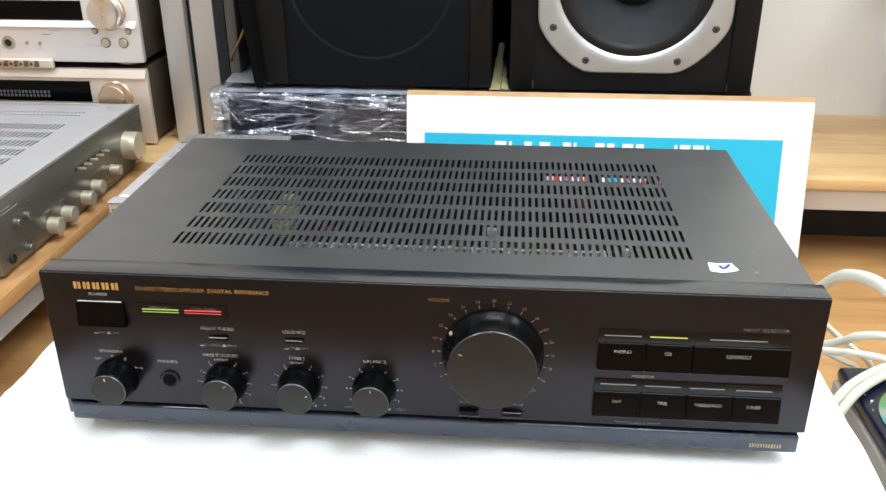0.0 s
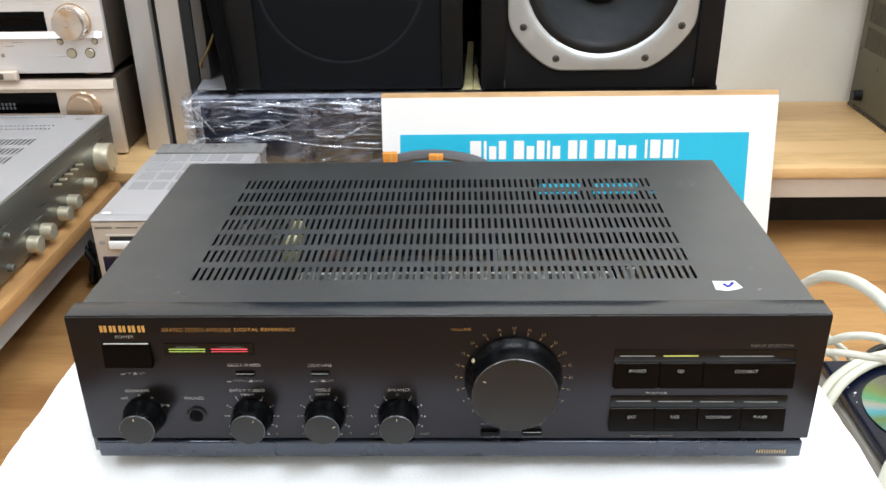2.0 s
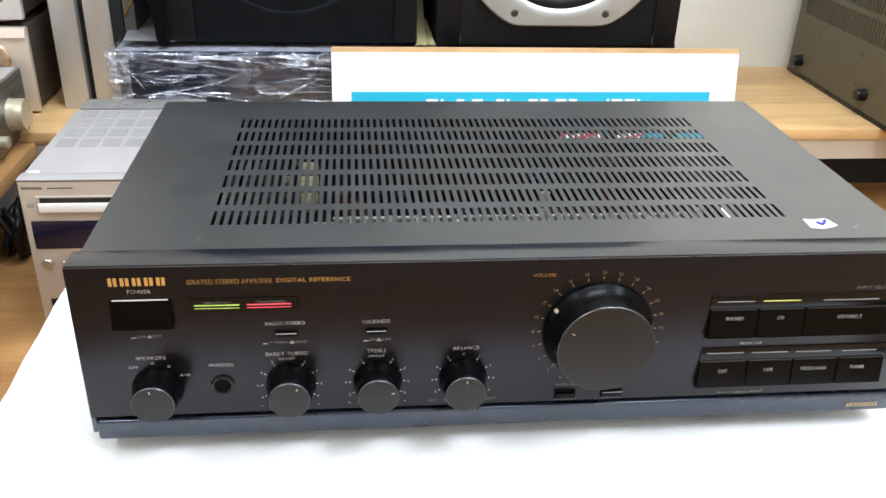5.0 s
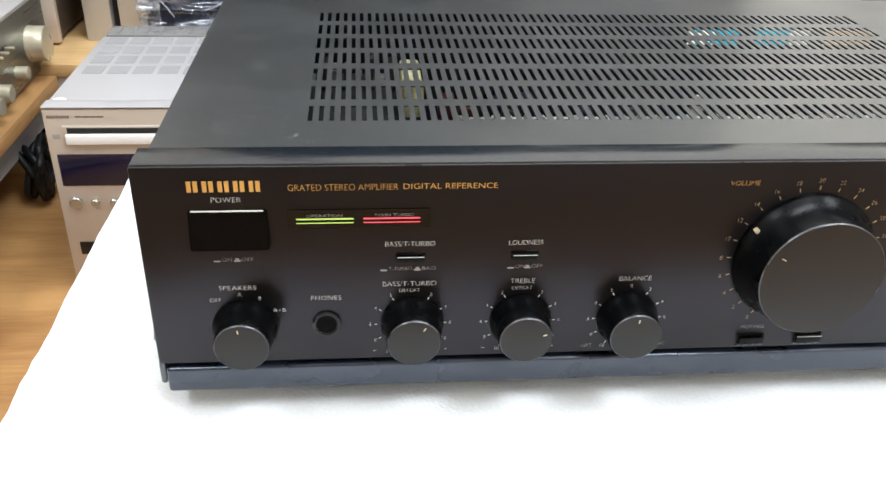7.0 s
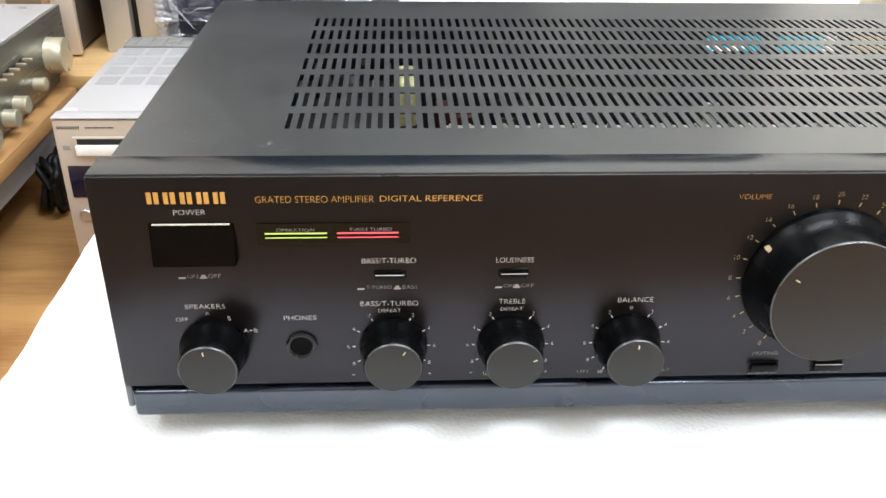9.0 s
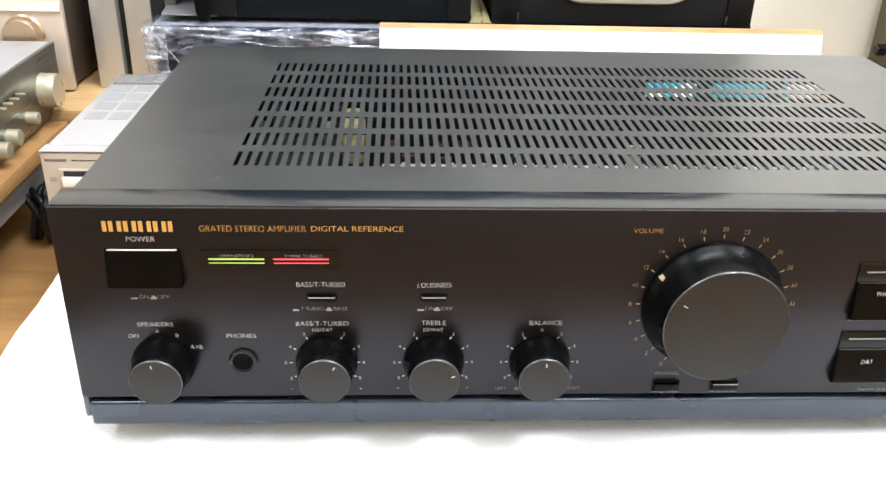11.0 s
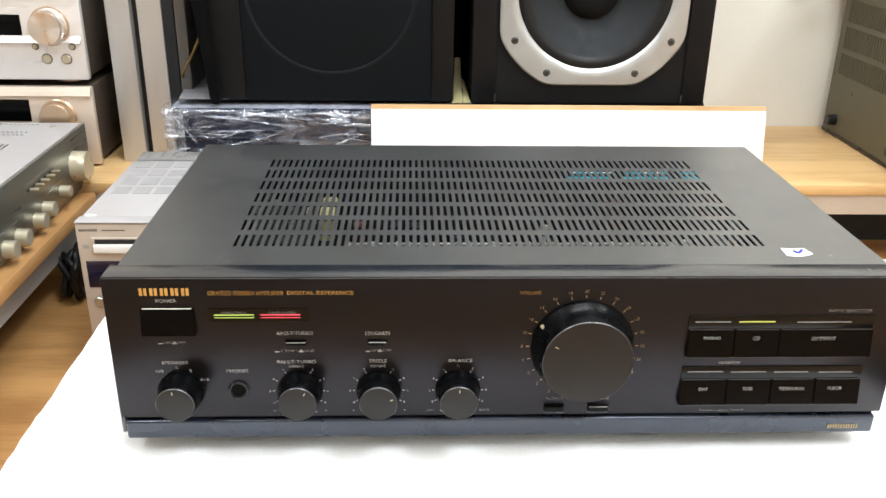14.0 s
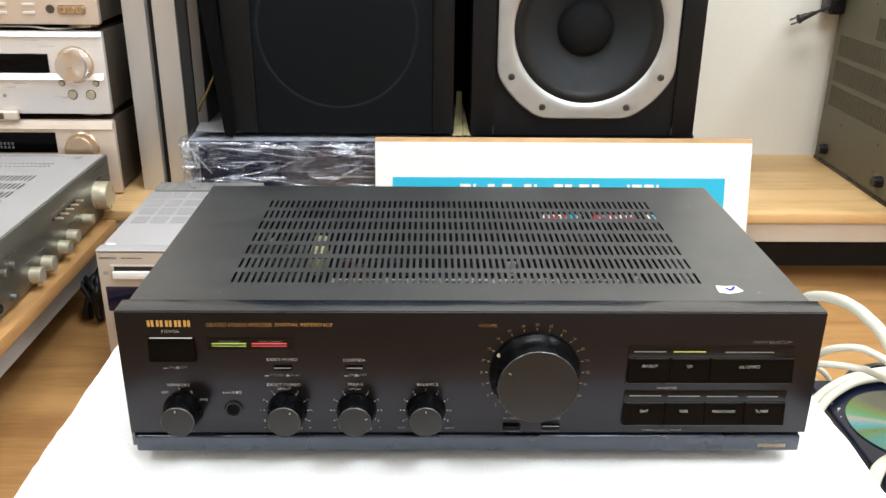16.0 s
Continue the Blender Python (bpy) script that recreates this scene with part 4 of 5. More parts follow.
spl, w = cabinet("loudspeaker", -0.372, 0.012, RISER, 0.64, "black floor-standing loudspeaker behind dark grille cloth")
part("grille_frame", box(-w + 0.012, -w + 0.06, -0.012, 0, 0.005, 0.645, 0.003), M["brownblack"], spl, "dark brown grille frame")
part("grille_frame", box(w - 0.0345, w - 0.0015, -0.012, 0, 0.005, 0.645, 0.003), M["brownblack"], spl, "dark brown grille frame")
part("grille_cloth", box(-w + 0.06, w - 0.0345, -0.009, 0, 0.005, 0.645, 0.002), M["grille"], spl, "black grille cloth")
part("woofer_outline", lathe([(0.1235, 0.0085), (0.126, 0.0096), (0.128, 0.01), (0.13, 0.0096), (0.1325, 0.0085)], facing(0.004, 0, 0.174), 96), M["clothring"], spl, "round woofer edge showing through the cloth")
# leaning dark grille beside the left speaker
gr = thing("speaker_grille", "loose black speaker grille leaning beside a loudspeaker", "grille", -0.37, 0.9, RISER)
bm = bmesh.new()
fr = [bm.verts.new(c) for c in ((0.0062, 0, 0.0), (0.02, 0, 0.0), (-0.013, 0.0, 0.5), (-0.05, 0.0, 0.5))]
bk = [bm.verts.new(c.co + Vector((0, 0.02, 0))) for c in fr]
for f in ((0, 1, 2, 3), (7, 6, 5, 4), (0, 4, 5, 1), (1, 5, 6, 2), (2, 6, 7, 3), (3, 7, 4, 0)):
    bm.faces.new([(fr + bk)[i] for i in f])
bmesh.ops.bevel(bm, geom=list(bm.edges), offset=0.002, segments=2, affect="EDGES")
part("frame", bm, M["felt"], gr)

sh = tagged(link("paper_sheet", box(-0.424, -0.35, 0.915, 1.12, RISER + 0.004, RISER + 0.006, 0.0005), M["greysheet"]), "light grey sheet lying on the wrapped carton", "sheet")
sh.matrix_world = Matrix.Translation((-0.39, 1.0, 0)) @ pose(0, 0, 0, 0, 2, 6) @ Matrix.Translation((0.39, -1.0, 0))
tagged(link("yellow_wire", sweep([(-0.4225, 0.978, 0.012), (-0.4205, 0.968, 0.021), (-0.416, 0.962, 0.03), (-0.404, 0.962, 0.049), (-0.393, 0.962, 0.07), (-0.384, 0.966, 0.095), (-0.38, 0.975, 0.15)], 0.0022, 8), M["yellowwire"]), "thin ochre wire hanging beside the speaker", "wire")

# wrapped box under the left speaker and a riser under the right one
wb = thing("wrapped_box", "dark navy carton wrapped in crinkled clear plastic film", "box", -0.2, 0.9, PLAT)
part("carton", box(-0.225, 0.24, 0.0, 0.3, 0.0, 0.106, 0.004), M["navybox"], wb)
part("brown_strip", box(-0.03, 0.238, -0.0022, -0.0002, 0.004, 0.058, 0.0006), M["dullbrown"], wb, "dull brown lower strip")
part("carton_edge", box(-0.222, -0.085, -0.0018, -0.0002, 0.062, 0.0645, 0.0004), M["fadedink"], wb)
part("carton_edge", box(-0.222, -0.09, -0.0018, -0.0002, 0.074, 0.0755, 0.0004), M["fadedink"], wb)


def ridge(x, y, z):
    """Sharp creases where the noise crosses zero; 0 to 1."""
    return max(0.0, 1.0 - 2.6 * abs(noise.noise(Vector((x, y, z)))))


def wrapping():
    """Film drawn over the top edge and down the front: long slanting tension folds, fine crumples, a gathered end."""
    bm = bmesh.new()
    prof = [(0.12 - 0.118 * k / 8, 0.1092, 0.0, 1.0) for k in range(8)]
    prof += [(-0.001 - 0.0045 * math.sin(a), 0.1045 + 0.0045 * math.cos(a), -math.sin(a), math.cos(a)) for a in [k * math.pi / 10 for k in range(1, 5)]]
    prof += [(-0.0058, 0.104 - 0.102 * k / 84, -1.0, 0.0) for k in range(85)]
    cols = 420
    grid = []
    for i in range(cols + 1):
        x = -0.231 + 0.478 * i / cols
        row = []
        end = max(0.0, 1 - (x + 0.231) / 0.035)
        mid = math.exp(-((x - 0.0) / 0.11) ** 2)
        for k, (y, z, ny, nz) in enumerate(prof):
            front = -ny
            wx, wz = 0.012 * noise.noise(Vector((x * 14, z * 22, 1))), 0.009 * noise.noise(Vector((x * 14, z * 22, 5)))
            u, v = x + wx, z + wz + 0.12 * (x + 0.05) * (z - 0.07) * 8
            long = ridge(u * 5.5, 0.0, v * 46) * (0.35 + 0.65 * max(0, noise.noise(Vector((u * 9, 3, v * 20))) + 0.4))
            fine = ridge(u * 34, 4.0, v * 95) * max(0.0, noise.noise(Vector((u * 16, 8, v * 30))) + 0.15 + 0.35 * mid)
            crumple = noise.noise(Vector((u * 120, 2, v * 210)))
            rim = math.exp(-((z - 0.1) / 0.01) ** 2)
            d = front * (0.0042 * long + 0.0034 * fine * mid + 0.0005 * crumple * mid) + rim * (0.0034 * ridge(x * 24, 7.0, z * 60 + y * 40) + 0.002 * crumple)
            d += end * (0.006 * ridge(x * 40, z * 26, 2.0) + 0.002 * crumple) + (1 - front) * 0.0008 * ridge(x * 16, y * 16, 9.0)
            zz = min(z + nz * d, 0.1152 if y > 0.012 else 0.118)
            row.append(bm.verts.new((x - end * 0.004 * noise.noise(Vector((z * 60, 4, 1))), y + ny * d, max(zz, 0.001))))
        grid.append(row)
    for a, c in zip(grid, grid[1:]):
        for k in range(len(prof) - 1):
            bm.faces.new((a[k], a[k + 1], c[k + 1], c[k]))
    return bm


def gathered_end():
    """Crumpled film bunched round one upright edge of the carton."""
    bm = bmesh.new()
    prof = [(-0.206, -0.0075), (-0.213, -0.0088), (-0.22, -0.0098), (-0.227, -0.0095), (-0.2325, -0.0065), (-0.2355, -0.001), (-0.2365, 0.006), (-0.236, 0.014), (-0.235, 0.024), (-0.234, 0.04), (-0.233, 0.07)]
    rows = []
    for i in range(111):
        z = 0.003 + 0.108 * i / 110
        row = []
        for k, (x, y) in enumerate(prof):
            s = 0.0042 * ridge(k * 0.55 + 3 * z, z * 30, 1.0) + 0.0022 * ridge(k * 1.1, z * 75, 4.0) + 0.001 * noise.noise(Vector((k * 1.9, z * 190, 4)))
            out = min(1.0, k / 3)
            row.append(bm.verts.new((x - s * out, y - s * (1.0 if k < 5 else 0.2), z)))
        rows.append(row)
    for a, c in zip(rows, rows[1:]):
        for k in range(len(prof) - 1):
            bm.faces.new((a[k], a[k + 1], c[k + 1], c[k]))
    return bm


def film_strip(points, wide, seed):
    """A twisted pale ribbon through the points, wavy across, for the film's folds and painted glints."""
    bm = bmesh.new()
    path = glide(points, 14)
    rows = []
    n = len(path)
    for i, q in enumerate(path):
        t_ = (path[min(i + 1, n - 1)] - path[max(i - 1, 0)]).normalized()
        across = t_.cross(Vector((0, 1, 0))).normalized()
        w = wide * (0.35 + 0.65 * math.sin(math.pi * i / (n - 1)) ** 0.6) * (1 + 0.5 * noise.noise(Vector((i * 0.31, seed, 0))))
        row = []
        for k in range(5):
            f = k / 2 - 1
            lift = 0.0018 * (1 - f * f) + 0.0008 * noise.noise(Vector((i * 0.7, k * 1.3, seed)))
            row.append(bm.verts.new(q + across * (w * f) + Vector((0, -lift, 0))))
        rows.append(row)
    for a, c in zip(rows, rows[1:]):
        for k in range(4):
            bm.faces.new((a[k], a[k + 1], c[k + 1], c[k]))
    return bm


fo = part("plastic_film", wrapping(), M["film"], wb, "clear crinkled plastic film")
fo.visible_shadow = False
part("pale_film", gathered_end(), M["foldfilm"], wb, "gathered film at one end").visible_shadow = False
# milky sheet that paints the light reflected by the film on the carton top
bm = bmesh.new()
rows_f = [[bm.verts.new((-0.226 + 0.47 * i / 160, y, 0.1108 + 0.0012 * noise.noise(Vector((i * 0.35, y * 60, 2))))) for y in (-0.003, 0.005, 0.014, 0.024, 0.034, 0.06)] for i in range(161)]
for a, c in zip(rows_f, rows_f[1:]):
    for k in range(5):
        bm.faces.new((a[k], a[k + 1], c[k + 1], c[k]))
part("pale_film", bm, M["topfilm"], wb, "milky sheet standing in for the reflection on the carton top").visible_shadow = False
FOLDS = (([(-0.222, 0.1), (-0.208, 0.082), (-0.188, 0.056)], 0.0016), ([(-0.19, 0.046), (-0.15, 0.052), (-0.115, 0.058), (-0.075, 0.068), (-0.05, 0.08)], 0.0014), ([(-0.23, 0.036), (-0.215, 0.046), (-0.2, 0.048)], 0.0022), ([(-0.12, 0.05), (-0.08, 0.044), (-0.02, 0.034), (0.05, 0.029), (0.1, 0.026)], 0.0013), ([(-0.15, 0.1), (-0.1, 0.092), (-0.06, 0.086), (-0.02, 0.085)], 0.001), ([(-0.1, 0.104), (-0.03, 0.1045), (0.04, 0.104), (0.12, 0.1045)], 0.0011), ([(0.0, 0.066), (0.04, 0.072), (0.09, 0.07)], 0.0009), ([(0.01, 0.05), (0.05, 0.052), (0.1, 0.05)], 0.0009))
creases = list(FOLDS)
# short random ribbons whose milky colour stands in for glints on the creases
rnd_f = random.Random(5)
for k in range(46):
    top = k < 20
    x = rnd_f.uniform(-0.22, 0.15) if top else rnd_f.choice((rnd_f.uniform(-0.2, -0.1), rnd_f.gauss(0.03, 0.06), rnd_f.gauss(0.04, 0.06)))
    z = rnd_f.uniform(0.097, 0.107) if top else rnd_f.uniform(0.03, 0.098)
    span, tilt = rnd_f.uniform(0.02, 0.07), rnd_f.gauss(0, 0.05) if top else rnd_f.gauss(0.04, 0.15)
    pts = []
    for j in range(4):
        pts.append((min(0.21, max(-0.224, x + span * j / 3)), min(0.108, max(0.006, z + span * tilt * j / 3 + rnd_f.gauss(0, 0.0011)))))
    creases.append((pts, rnd_f.choice((0.0006, 0.0008, 0.0011, 0.0016, 0.0024)) * (1.5 if top else 1.0)))
for k, (pts, wide) in enumerate(creases):
    part("pale_film", film_strip([(x, -0.0098, z) for x, z in pts], wide, k * 1.7), M["foldfilm"], wb, "pale ribbon painted for the film's folds and glints").visible_shadow = False
rz = thing("riser_box", "black box that lifts a loudspeaker off the platform", "box", 0.24, 0.93, PLAT)
part("body", box(-0.19, 0.18, 0, 0.28, 0, RISER - PLAT, 0.003), M["speaker"], rz)
# black board added against the wall to keep the gap between the loudspeakers dark
bb = thing("gap_darkener", "added black board that darkens the gap between the loudspeakers", "board", 0.03, WALL - 0.012, PLAT)
part("panel", box(-0.09, 0.09, 0, 0.01, 0, 0.78, 0.001), M["felt"], bb)
# pale strap between the speakers
bm = bmesh.new()
for edge in ((((0.0095, 0.0255), 0.9115, RISER + 0.0012), ((0.0125, 0.028), 0.922, -0.0045), ((0.0145, 0.0285), 0.96, 0.0005), ((0.0175, 0.0285), 1.0, 0.017), ((0.0205, 0.0305), 1.06, 0.035)), (((0.028, 0.0395), 0.913, RISER + 0.0012), ((0.0285, 0.0385), 0.926, -0.004), ((0.0295, 0.0365), 0.96, 0.002), ((0.0305, 0.035), 1.02, 0.006))):
    rows_s = [[bm.verts.new((x[0], y, z)), bm.verts.new(((x[0] + x[1]) / 2, y - 0.0012, z + 0.0012)), bm.verts.new((x[1], y, z))] for x, y, z in edge]
    for a, c in zip(rows_s, rows_s[1:]):
        for k in (0, 1):
            bm.faces.new((a[k], a[k + 1], c[k + 1], c[k]))
bmesh.ops.solidify(bm, geom=list(bm.faces), thickness=0.0015)
tagged(link("strap", bm, M["strap"]), "pale yellow strap hanging between two loudspeakers", "strap")

# ---- sign board ----
SGX0, SGX1 = -0.1155, 0.497
sg = thing("sign_board", "white sign with cyan panel leaning on the platform", "sign", 0, 0.816, FLOOR)
lean = pose(0, 0, 0, -11.3)
bm = box(SGX0, SGX1, 0, 0.014, 0, 0.2755, 0.001)
bmesh.ops.transform(bm, matrix=lean, verts=bm.verts)
part("board", bm, M["signwood"], sg, "bare wooden board")
bm = box(SGX0, SGX1, -0.001, 0, 0.0, 0.2685)
bmesh.ops.transform(bm, matrix=lean, verts=bm.verts)
part("paper", bm, M["white"], sg, "white printed paper")
bm = box(SGX0 + 0.028, SGX1 - 0.041, -0.0016, -0.001, 0.078, 0.2115)
bmesh.ops.transform(bm, matrix=lean, verts=bm.verts)
part("panel_print", bm, M["cyan"], sg, "cyan printed panel")

SIGNRND = random.Random(8)


def sign_bars(x0, x1, z, h, m, count, gap, proud=0.0005):
    """Uneven plain bars in place of a line of writing."""
    bm = bmesh.new()
    w = (x1 - x0) / count
    for k in range(count):
        g = gap * SIGNRND.uniform(0.6, 1.3)
        top = h * SIGNRND.choice((0.5, 0.5, 0.5, 0.2, 0.36))
        box(x0 + k * w, x0 + (k + 1 - g) * w, -0.0016 - proud, -0.0016, z - h / 2, z + top, bm=bm)
    bmesh.ops.transform(bm, matrix=lean, verts=bm.verts)
    part("lettering_bar", bm, m, sg)


def letter_bars(x0, x1, tops):
    """One plain bar for each letter of a word, tall or short as the letter is."""
    bm = bmesh.new()
    w = (x1 - x0) / sum(f for f, t_ in tops)
    x = x0
    for f, t_ in tops:
        box(x + 0.12 * w, x + (f - 0.14) * w, -0.0021, -0.0016, 0.1718, 0.1718 + t_, bm=bm)
        x += f * w
    bmesh.ops.transform(bm, matrix=lean, verts=bm.verts)
    part("lettering_bar", bm, M["white"], sg)


CAP, LOW = 0.029, 0.0205
letter_bars(0.0206, 0.0809, ((1.4, CAP), (0.55, CAP), (1, LOW), (1, CAP)))
letter_bars(0.0891, 0.1659, ((1.25, CAP), (1, LOW), (1, CAP), (0.55, CAP), (1, LOW)))
letter_bars(0.1742, 0.2072, ((1.2, CAP), (1, CAP)))
letter_bars(0.2154, 0.2847, ((1.25, CAP), (1, CAP), (1, LOW), (1, LOW)))
letter_bars(0.2937, 0.35, ((0.5, CAP), (1.2, CAP), (1.2, CAP), (0.5, CAP)))
for x0, x1, n in ((-0.05, 0.09, 9), (0.105, 0.2, 6), (0.215, 0.36, 9)):
    sign_bars(x0, x1, 0.1455, 0.018, M["white"], n, 0.25, 0.0004)
    sign_bars(x0 + 0.0014, x1 + 0.0014, 0.1455, 0.014, M["redprint"], 2 * n, 0.62, 0.0008)
for x0, x1, n in ((-0.04, 0.12, 10), (0.14, 0.34, 12)):
    sign_bars(x0, x1, 0.1, 0.016, M["white"], n, 0.3)
for x0, x1, n in ((-0.06, 0.12, 9), (0.14, 0.38, 11)):
    sign_bars(x0, x1, 0.048, 0.022, M["redprint"], n, 0.3, 0.0005)

# ---- left stack ----
def sloped(x0, x1, y, z0, z1):
    """Moulding whose face leans back towards its upper edge."""
    bm = box(x0, x1, y, 0.001, z0, z1)
    for v in bm.verts:
        if v.co.y < 0 and v.co.z > (z0 + z1) / 2:
            v.co.y = -0.0004
    bmesh.ops.bevel(bm, geom=list(bm.edges), offset=0.0003, segments=2, affect="EDGES")
    return bm


def receiver(z0, z1, face, label, foot=0.005):
    r = thing("receiver", label, "receiver", -0.765, 0.945, PLAT + z0, group="stacked receivers")
    h = z1 - z0
    part("case", box(-0.2, 0.2, 0.012, 0.27, foot, h - 0.002, 0.002), M["bronze"], r, "dark bronze metal case")
    part("front_panel", box(-0.205, 0.205, 0, 0.012, foot - 0.002, h, 0.003), M[face], r)
    for x in (-0.16, 0.16):
        part("foot", lathe([(0, 0), (0.022, 0), (0.024, 0.002), (0.024, foot), (0, foot)], Matrix.Translation((x, 0.05, 0)), 24), M["brass"], r)
    return r, h


r, h = receiver(0.0, 0.1315, "champagne", "champagne gold receiver with a dark display and a gold knob")
part("top_bevel", sloped(-0.205, 0.204, -0.006, h - 0.014, h - 0.001), M["champagne"], r)
part("display_window", box(-0.15, 0.105, -0.0012, 0.0, h - 0.056, h - 0.021, 0.0005), M["gloss"], r)
bm = bmesh.new()
for k in range(27):
    for z in (0.049, 0.0425):
        box(-0.14 + k * 0.0065, -0.1362 + k * 0.0065, -0.0016, -0.0012, h - z, h - z + 0.0045, bm=bm)
part("display_segments", bm, M["segment"], r)
part("volume_knob", lathe([(0, 0), (0.027, 0), (0.0285, 0.004), (0.026, 0.006), (0.0245, 0.02), (0.023, 0.022), (0, 0.021)], facing(0.1495, 0, h - 0.0475), 64), M["brass"], r, "polished gold knob")

r, h = receiver(0.1325, 0.278, "palegold", "pale silver receiver with a large knob and dark display", 0.0115)
part("upper_ridge", sloped(-0.205, 0.204, -0.0045, h - 0.008, h - 0.001), M["palegold"], r)
part("lower_ridge", sloped(-0.205, 0.2, -0.0065, h - 0.0775, h - 0.068), M["palegold"], r)
part("display_window", box(-0.15, 0.113, -0.0014, 0.0, h - 0.067, h - 0.036, 0.0005), M["gloss"], r)
kn = part("volume_knob", lathe([(0, 0), (0.0285, 0), (0.0285, 0.004), (0.0262, 0.006), (0.0253, 0.021), (0.024, 0.023), (0, 0.0225)], facing(0.156, 0, h - 0.053), 64), M["turned"], r, "large pale gold knob")
part("knob_ring", lathe([(0.0262, 0.005), (0.0298, 0.004), (0.0298, 0.0)], facing(0.156, 0, h - 0.053), 64), M["brass"], kn)
for x, z, rr in ((0.1295, 0.084, 0.004), (0.1855, 0.084, 0.004), (0.1445, 0.103, 0.007), (0.1745, 0.103, 0.007)):
    part("round_button", lathe([(0, 0.003), (rr - 0.001, 0.003), (rr, 0.002), (rr, 0)], facing(x, 0, h - z), 24), M["cream"], r)
    part("button_ring", lathe([(rr, 0.0008), (rr + 0.0012, 0.0006), (rr + 0.0014, 0)], facing(x, 0, h - z), 24), M["bronze"], r)
part("phones_jack", lathe([(0.006, 0), (0.0062, 0.002), (0.0105, 0.002), (0.0112, 0)], facing(-0.022, 0, h - 0.105), 24), M["steel"], r)
part("socket", lathe([(0, 0.0004), (0.0062, 0.0004)], facing(-0.022, 0, h - 0.105), 24), M["dark"], r)
for x in (0.01, 0.032):
    part("round_button", lathe([(0, 0.002), (0.003, 0.002), (0.003, 0)], facing(x, 0, h - 0.105), 16), M["steel"], r)
ip = part("input_panel", box(-0.14, 0.052, -0.012, 0.0, 0.0, 0.017, 0.004, 3), M["champagne"], r, "champagne front input panel")
part("inset", box(-0.12, 0.03, -0.0126, -0.011, 0.0035, 0.0135, 0.0012), M["bronze"], ip)
for x in (-0.055, -0.035, -0.017, 0.0, 0.018):
    jack = part("rca_socket", lathe([(0.0024, 0.0006), (0.0026, 0.003), (0.0052, 0.003), (0.0056, 0)], facing(x, -0.0126, 0.0085), 20), M["brass"], ip)
    part("hole", lathe([(0, 0.0009), (0.0025, 0.0009)], facing(x, -0.0126, 0.0085), 16), M["dark"], jack)

r, h = receiver(0.278, 0.41, "champagne", "champagne gold tuner with small buttons and input sockets", 0.0125)
for x in (0.04, 0.085):
    for z in (0.027, 0.04):
        part("small_button", box(x, x + 0.02, -0.003, 0, z, z + 0.004, 0.0005), M["palegold"], r)
part("phones_jack", lathe([(0, 0.0006), (0.0045, 0.0006), (0.005, 0.0015), (0.0068, 0.0012), (0.007, 0)], facing(0.129, 0, 0.035), 24), M["bronze"], r)
ip = part("input_panel", box(0.142, 0.1855, -0.003, 0.0, 0.0275, 0.0415, 0.003), M["brass"], r)
for x in (0.150, 0.164, 0.178):
    part("rca_socket", lathe([(0.0028, 0), (0.0028, 0.003), (0.006, 0.003), (0.006, 0)], facing(x, -0.003, 0.0345), 16), M["brass"], ip)

tagged(link("cable", sweep([(-0.8, 0.97, 0.1575), (-0.72, 0.955, 0.1595), (-0.675, 0.952, 0.1595), (-0.645, 0.95, 0.1565), (-0.61, 0.96, 0.156)], 0.0016, 8, 2.2), M["beige"]), "flat pale cable lying between two stacked receivers", "cable", "cables")

# ---- metal posts between stack and speakers ----
for x0, x1, m, lab in ((-0.531, -0.493, "post", "grey aluminium cabinet upright"), (-0.482, -0.444, "postwarm", "warm grey aluminium cabinet upright"), (-0.4435, -0.4255, "darkpost", "dark grey cabinet upright"), (-0.4245, -0.407, "dimpost", "narrow dim grey cabinet upright")):
    q = thing("cabinet_upright", lab, "post", (x0 + x1) / 2, 0.97, PLAT, group="cabinet uprights")
    hw = (x1 - x0) / 2
    part("profile", box(-hw, hw, 0, 0.05 if m.startswith("post") else 0.1 if m == "dimpost" else 0.2, 0, 1.6, 0.002), M[m], q)
    if m.startswith("post"):
        part("end_cap", box(-hw, hw, 0, 0.05, 1.6, 1.606, 0.001), M["black"], q)
# dark strip that paints the shade in the gap between the first two uprights
gap_shade = slab("trim", -0.4925, -0.4825, 0.985, 1.0, PLAT, 1.45, M["dark"], "dark strip standing in for the shaded gap between two uprights", "trim")

# ---- silver amplifier on the side shelf ----
sa = thing("silver_amplifier", "silver vintage amplifier with cream knobs on a wooden shelf", "amplifier", -0.565, 0.675, SIDE)
part("case", box(-0.3, -0.006, -0.212, 0.233, 0.008, 0.0945, 0.002), M["silver"], sa)
vsu = slots(-0.1855, 0.0395, 0.027, 8, -0.214, 0.235)[:-1] + [0.163, 0.168, 0.178, 0.183, 0.222, 0.227, 0.235]
usu = slots(-0.288, 0.0068, 0.0036, 33, -0.3, -0.0055)
part("top_cover", perforated(usu, vsu, lambda i, j: i % 2 and j % 2, Matrix.Translation((0, 0, 0.0965)), 0.0012), M["silvertop"], sa, "light grey slotted cover")
part("front_panel", box(-0.006, 0, -0.214, 0.235, 0.006, 0.0965, 0.001), M["silver"], sa)
part("screw", lathe([(0, 0.0014), (0.004, 0.0012), (0.006, 0.0002), (0.0062, -0.001)], Matrix.Translation((-0.04, 0.214, 0.0965)), 20), M["steel"], sa)
